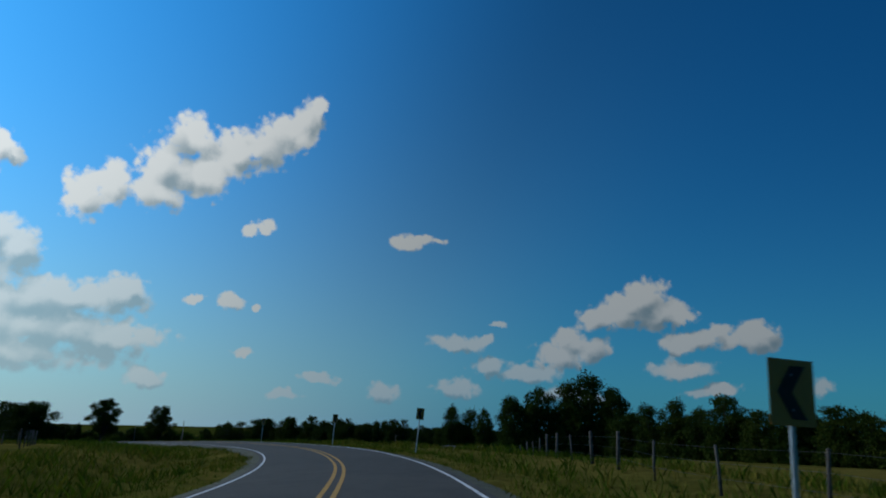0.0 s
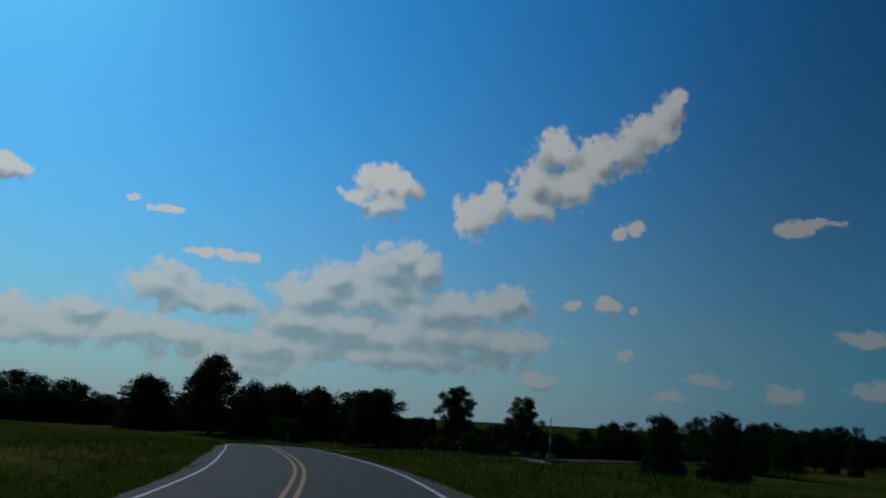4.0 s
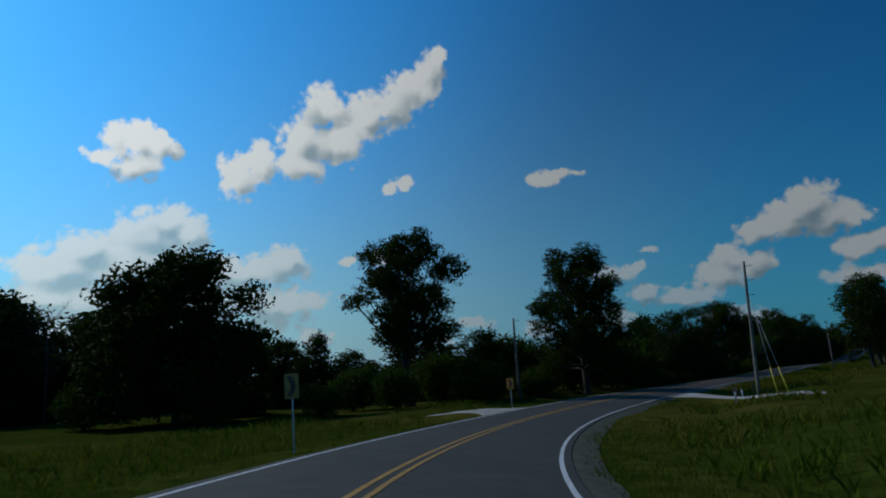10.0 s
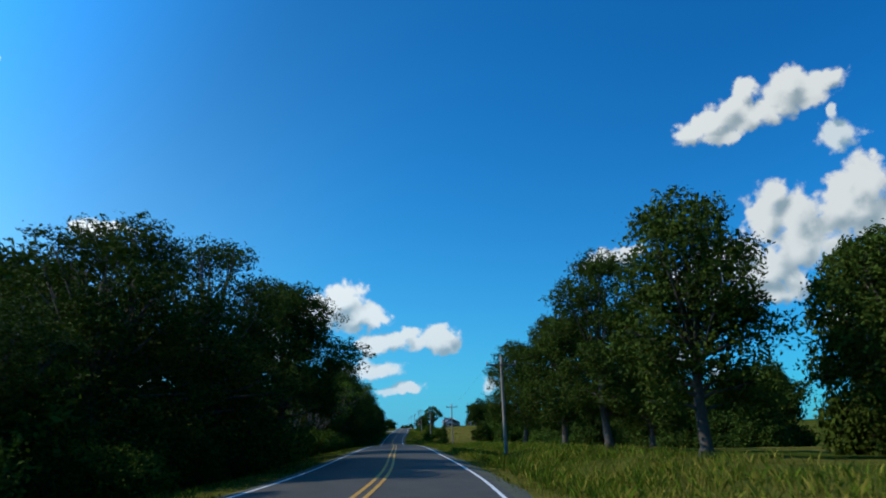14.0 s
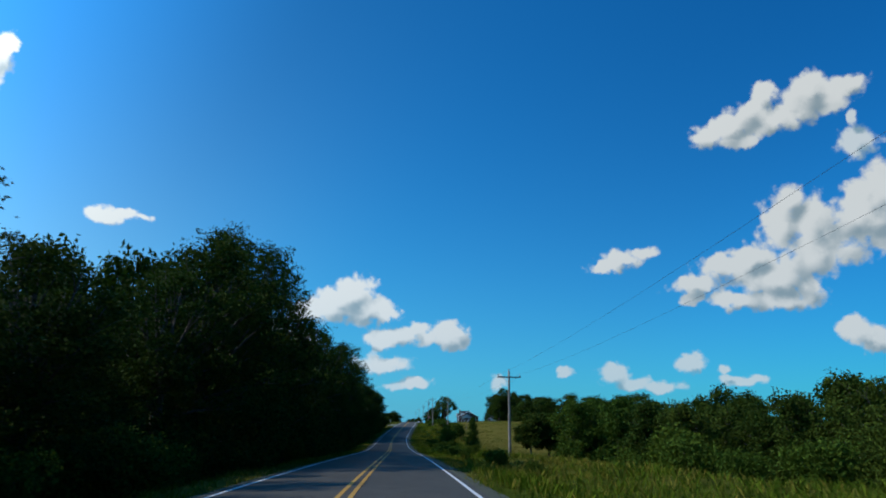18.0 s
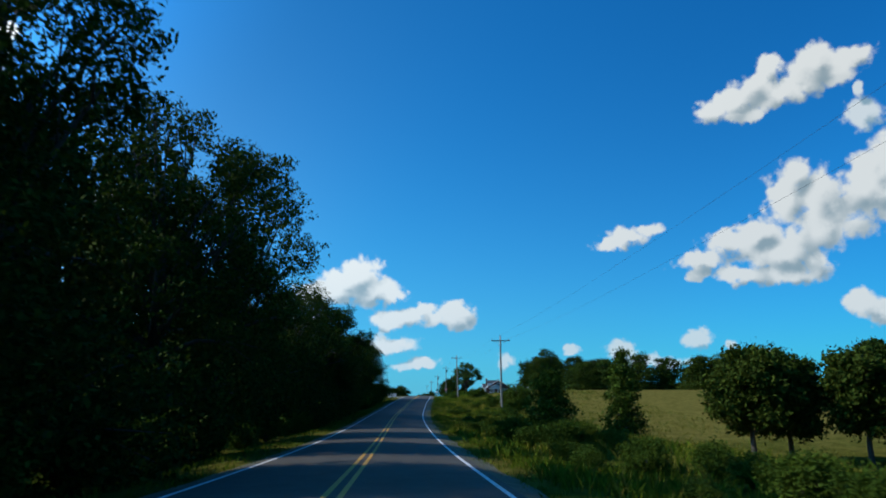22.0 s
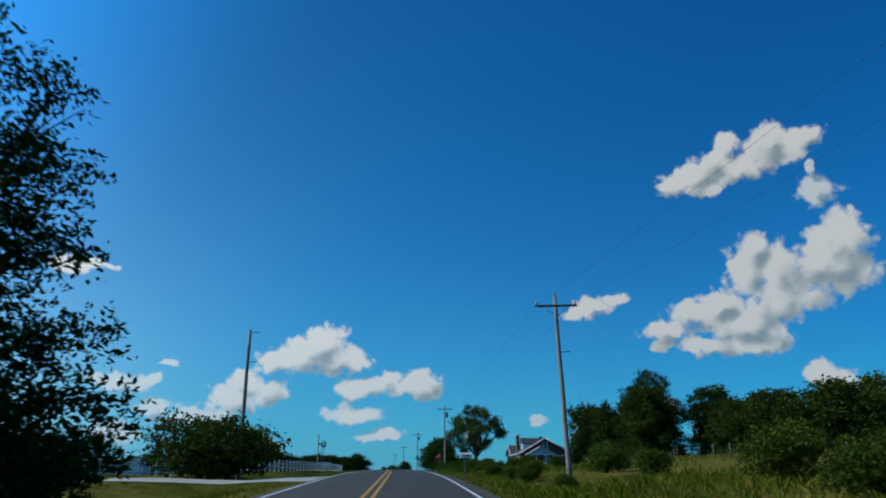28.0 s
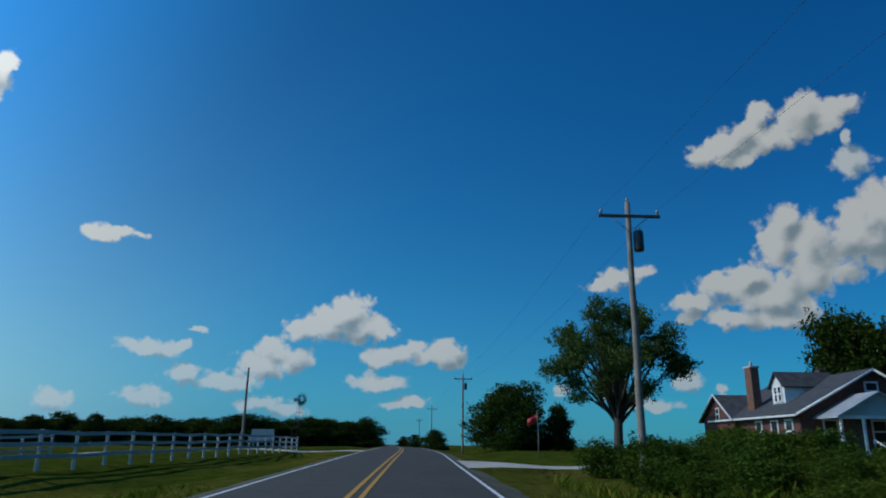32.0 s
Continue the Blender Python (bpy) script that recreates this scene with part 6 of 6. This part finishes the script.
def mailbox(s, d):
    ob = thing("mailbox", at(s, d, 0, 0), "white roadside mailbox with a red flag on a wooden post", "mailbox")
    part("post", boxm(0, 0, 0.45, 0.1, 0.1, 1.3, 0.01), old_wood, ob)
    part("shelf", boxm(0.02, 0, 1.11, 0.62, 0.24, 0.03, 0.004), old_wood, ob)
    n = 10
    prof = [(-0.13, 0.0), (-0.13, 0.16)] + [(-0.13 * math.cos(math.pi * i / n), 0.16 + 0.13 * math.sin(math.pi * i / n)) for i in range(1, n)] + [(0.13, 0.16), (0.13, 0.0)]
    V = [(x, y, 1.13 + z) for x in (-0.32, 0.32) for y, z in prof]
    k = len(prof)
    F = [tuple(range(k))[::-1], tuple(range(k, 2 * k))] + [(i, (i + 1) % k, k + (i + 1) % k, k + i) for i in range(k)]
    body = part("box", mesh_from("box", V, F, white_paint), None, ob)
    part("flag", boxm(-0.14, -0.14, 1.33, 0.2, 0.012, 0.04, 0.003), flag_red, body, "red flag")
    part("flag", boxm(-0.06, -0.142, 1.28, 0.09, 0.012, 0.09, 0.02), flag_red, body, "red flag")
    for q in (0.05, 0.13, 0.21):
        part("digit_bar", boxm(q, -0.135, 1.28, 0.05, 0.008, 0.1, 0.0), sign_black, body, "dark bar in place of a number")


mailbox(569.6, 4.6)


def flag_pole(x, y):
    ob = thing("flag_pole", at_xy(x, y, 0, heading(674)), "thin wooden pole with a small red flag", "flag")
    part("pole", tubes("pole", [([(0, 0, -0.2), (0.02, 0, 1.6), (-0.05, 0, 3.5)], [0.05, 0.045, 0.03], 8)], pole_wood), None, ob)
    V, F = [], []
    for i in range(9):
        f = i / 8
        for z in (0, 1):
            V.append((-0.05 - 0.75 * f, 0.06 * math.sin(f * 7), 2.55 + 0.6 * z - 0.28 * f - 0.1 * f * z))
        if i:
            a = (i - 1) * 2
            F.append((a, a + 1, a + 3, a + 2))
    cloth = part("cloth", mesh_from("cloth", V, F, flag_red, smooth=True), None, ob, "small red flag")
    sol = cloth.modifiers.new("thickness", "SOLIDIFY")
    sol.thickness = 0.008


flag_pole(104.1, 613.4)


def board_fence(pts, label, height=1.35, rails=3, gap=2.45, seed=4):
    P = [side_point(s, d) for s, d in pts]
    line = []
    for a, b in zip(P[:-1], P[1:]):
        n = max(1, int(round((b - a).length / gap)))
        line += [a.lerp(b, i / n) for i in range(n)]
    line.append(P[-1])
    G = [Vector((p.x, p.y, land(p.x, p.y))) for p in line]
    ob = thing("board_fence", Matrix.Translation(G[0]), label, "fence")
    post = None
    for g in G:
        if post is None:
            post = part("post", boxm(0, 0, height / 2 - 0.15, 0.13, 0.13, height + 0.36, 0.01), fence_paint, ob)
            q = post
        else:
            q = part("post", post.data, None, ob)
        q.location = g - G[0]
    for a, b in zip(G[:-1], G[1:]):
        u = (b - a)
        ang_ = math.atan2(u.y, u.x)
        for k in range(rails):
            h = height * (0.36 + 0.6 * k / (rails - 1))
            bm = bmesh.new()
            box(bm, 0, 0, 0, u.length + 0.02, 0.035, 0.14, 0.004)
            r = part("rail", bm, fence_paint, ob)
            r.matrix_basis = Matrix.Translation((a + b) / 2 - G[0] + Vector((0, 0, h))) @ Matrix.Rotation(ang_, 4, "Z") @ Matrix.Rotation(-math.atan2(u.z, u.xy.length), 4, "Y") @ Matrix.Translation((0, -0.085, 0))
    return ob


board_fence(((583, -17.5), (600, -14.5), (640, -12.0), (690, -10.2)), "weathered white three-rail board fence along a paddock")
board_fence(((583, -30), (612, -27), (650, -24), (664, -21)), "white two-rail board fence inside the paddock", 1.3, 2, 2.6)


def sign_board(s, d):
    ob = thing("sign_board", at(s, d, 0, 12), "plain weathered white sign board on two posts", "sign")
    part("board", boxm(0, 0, 1.35, 2.2, 0.05, 1.15, 0.01), fence_paint, ob)
    for x in (-0.85, 0.85):
        part("post", boxm(x, 0.08, 0.8, 0.1, 0.1, 2.2, 0.01), fence_paint, ob)


sign_board(691.7, -13.9)


def windmill(x, y, h):
    ob = thing("windmill", at_xy(x, y, 0, 20), "old farm windpump with a tail vane on a lattice tower", "windmill")
    b, t = 1.1, 0.18
    for sx in (-1, 1):
        for sy in (-1, 1):
            part("leg", tubes("leg", [([(sx * b, sy * b, 0), (sx * t, sy * t, h)], [0.05, 0.04], 5)], dark_metal), None, ob)
    for k in range(6):
        f = (k + 0.5) / 6
        w = b + (t - b) * f
        for p, q in (((-w, -w), (w, -w)), ((w, -w), (w, w)), ((w, w), (-w, w)), ((-w, w), (-w, -w))):
            part("brace", tubes("brace", [([(*p, h * f), (*q, h * f)], [0.025, 0.025], 4)], dark_metal), None, ob)
    wheel = part("wheel", tubes("wheel", [([(0, -0.5, h + 0.3), (0, 0.4, h + 0.3)], [0.12, 0.1], 8)], dark_metal), None, ob)
    for i in range(14):
        a = 2 * math.pi * i / 14
        bm = bmesh.new()
        box(bm, 0, 0, 0.82, 0.26, 0.02, 0.8, 0.0, None)
        bl = part("blade", bm, dark_metal, wheel)
        bl.matrix_basis = Matrix.Translation((0, -0.5, h + 0.3)) @ Matrix.Rotation(a, 4, "Y") @ Matrix.Rotation(radians(28), 4, "Z")
    part("tail_vane", boxm(0, 1.7, h + 0.3, 0.02, 1.1, 0.7, 0.0), dark_metal, ob, "dark tail vane")
    part("tail_boom", tubes("tail_boom", [([(0, 0.3, h + 0.3), (0, 1.3, h + 0.3)], [0.03, 0.03], 5)], dark_metal), None, ob)


windmill(105.5, 702.0, 8.6)


def utility_box(s, d):
    ob = thing("utility_box", at(s, d), "small pale utility box in the weeds", "utility box")
    part("body", boxm(0, 0, 0.45, 0.5, 0.4, 0.9, 0.03), fence_paint, ob)
    part("lid", boxm(0, 0, 0.93, 0.54, 0.44, 0.06, 0.015), fence_paint, ob)


utility_box(661, 16.5)


# ---------- grass ----------
def grass(name, label, spans, per_m2, low, high, width, seed, material, dry_share=0.3):
    """Tufts of single blades beside the road: spans are (s0, s1, d0, d1)."""
    rr = np.random.default_rng(seed)
    base = []
    for s0, s1, d0, d1 in spans:
        n = int((s1 - s0) * abs(d1 - d0) * per_m2)
        ss, dd = rr.uniform(s0, s1, n), rr.uniform(d0, d1, n)
        st = np.arange(s0 - 2, s1 + 3, 1.0)
        C = np.array([spline(q) for q in st])
        T = np.array([tangent(q) for q in st])
        cx, cy = np.interp(ss, st, C[:, 0]), np.interp(ss, st, C[:, 1])
        tx, ty = np.interp(ss, st, T[:, 0]), np.interp(ss, st, T[:, 1])
        x, y = cx + ty * dd, cy - tx * dd
        keep = np.sin(x * 0.35 + 1.7 * np.sin(y * 0.21)) * np.sin(y * 0.29 + x * 0.1) + rr.uniform(-0.9, 0.9, n) > -0.35
        keep &= np.array([not any(abs(q - a) < b for a, b in DRIVE_GAPS) for q in ss]) if d0 * d1 > 0 else True
        x, y = x[keep], y[keep]
        base.append(np.stack([x, y, land(x, y) - 0.03], 1))
    p = np.concatenate(base)
    k = 4
    p = np.repeat(p, k, axis=0)
    n = len(p)
    p[:, :2] += rr.normal(scale=0.07, size=(n, 2))
    h = rr.uniform(low, high, n)[:, None] * (0.7 + 0.5 * np.abs(np.sin(p[:, :1] * 0.4) * np.cos(p[:, 1:2] * 0.33)))
    a = rr.uniform(0, 2 * np.pi, n)
    side = np.stack([np.cos(a), np.sin(a), np.zeros(n)], 1) * width
    lean = np.stack([rr.normal(size=n), rr.normal(size=n), np.zeros(n)], 1) * 0.28 * h
    up = np.array([0, 0, 1.0])
    v = np.empty((n, 4, 3))
    v[:, 0], v[:, 1] = p - side, p + side
    v[:, 2] = p + side * 0.8 + lean * 0.35 + up * h * 0.6
    v[:, 3] = p + lean + up * h
    me = bpy.data.meshes.new(name)
    me.vertices.add(n * 4)
    me.vertices.foreach_set("co", v.ravel())
    me.loops.add(n * 4)
    me.loops.foreach_set("vertex_index", np.arange(n * 4, dtype=np.int32))
    me.polygons.add(n)
    me.polygons.foreach_set("loop_start", np.arange(0, n * 4, 4, dtype=np.int32))
    for m in material:
        me.materials.append(m)
    patch = np.sin(p[:, 0] * 0.11 + 2.0 * np.sin(p[:, 1] * 0.07)) * np.cos(p[:, 1] * 0.09) * 0.5 + 0.5
    me.polygons.foreach_set("material_index", (rr.random(n) < dry_share * 2 * patch).astype(np.int32))
    me.update()
    me.validate()
    return tagged(new(name, me), label, "grass", kind="stuff")


DRIVE_GAPS = ((203.8, 5.8), (182.8, 5.2), (655, 3.5), (686, 4.5), (566, 3.5))
grass("verge_grass", "uneven green and dry verge grass beside the road", ((-86, 640, 3.55, 9.0), (-86, 640, -9.0, -3.55)), 9.0, 0.08, 0.26, 0.009, 51, (blade_green, blade_dry), 0.35)
grass("tall_grass", "tall seeding grass and weeds in the ditch", ((-86, 570, 6.5, 16.0), (575, 640, 8.0, 18.0), (-86, 235, -16.0, -6.5)), 5.0, 0.22, 0.6, 0.008, 52, (blade_green, blade_dry), 0.36)
grass("hay_grass", "dry yellow hay standing in the field", ((-80, 68, 16, 46), (440, 640, 16, 40), (300, 440, 16, 34)), 3.0, 0.2, 0.42, 0.012, 53, (blade_dry, blade_green), 0.2)
grass("rank_weeds", "rank green weeds standing on the verge", ((378, 562, 4.6, 15.0), (222, 345, 4.6, 12.0), (592, 645, 6.0, 14.0)), 11.0, 0.2, 0.52, 0.0085, 54, (blade_green, blade_dry), 0.2)
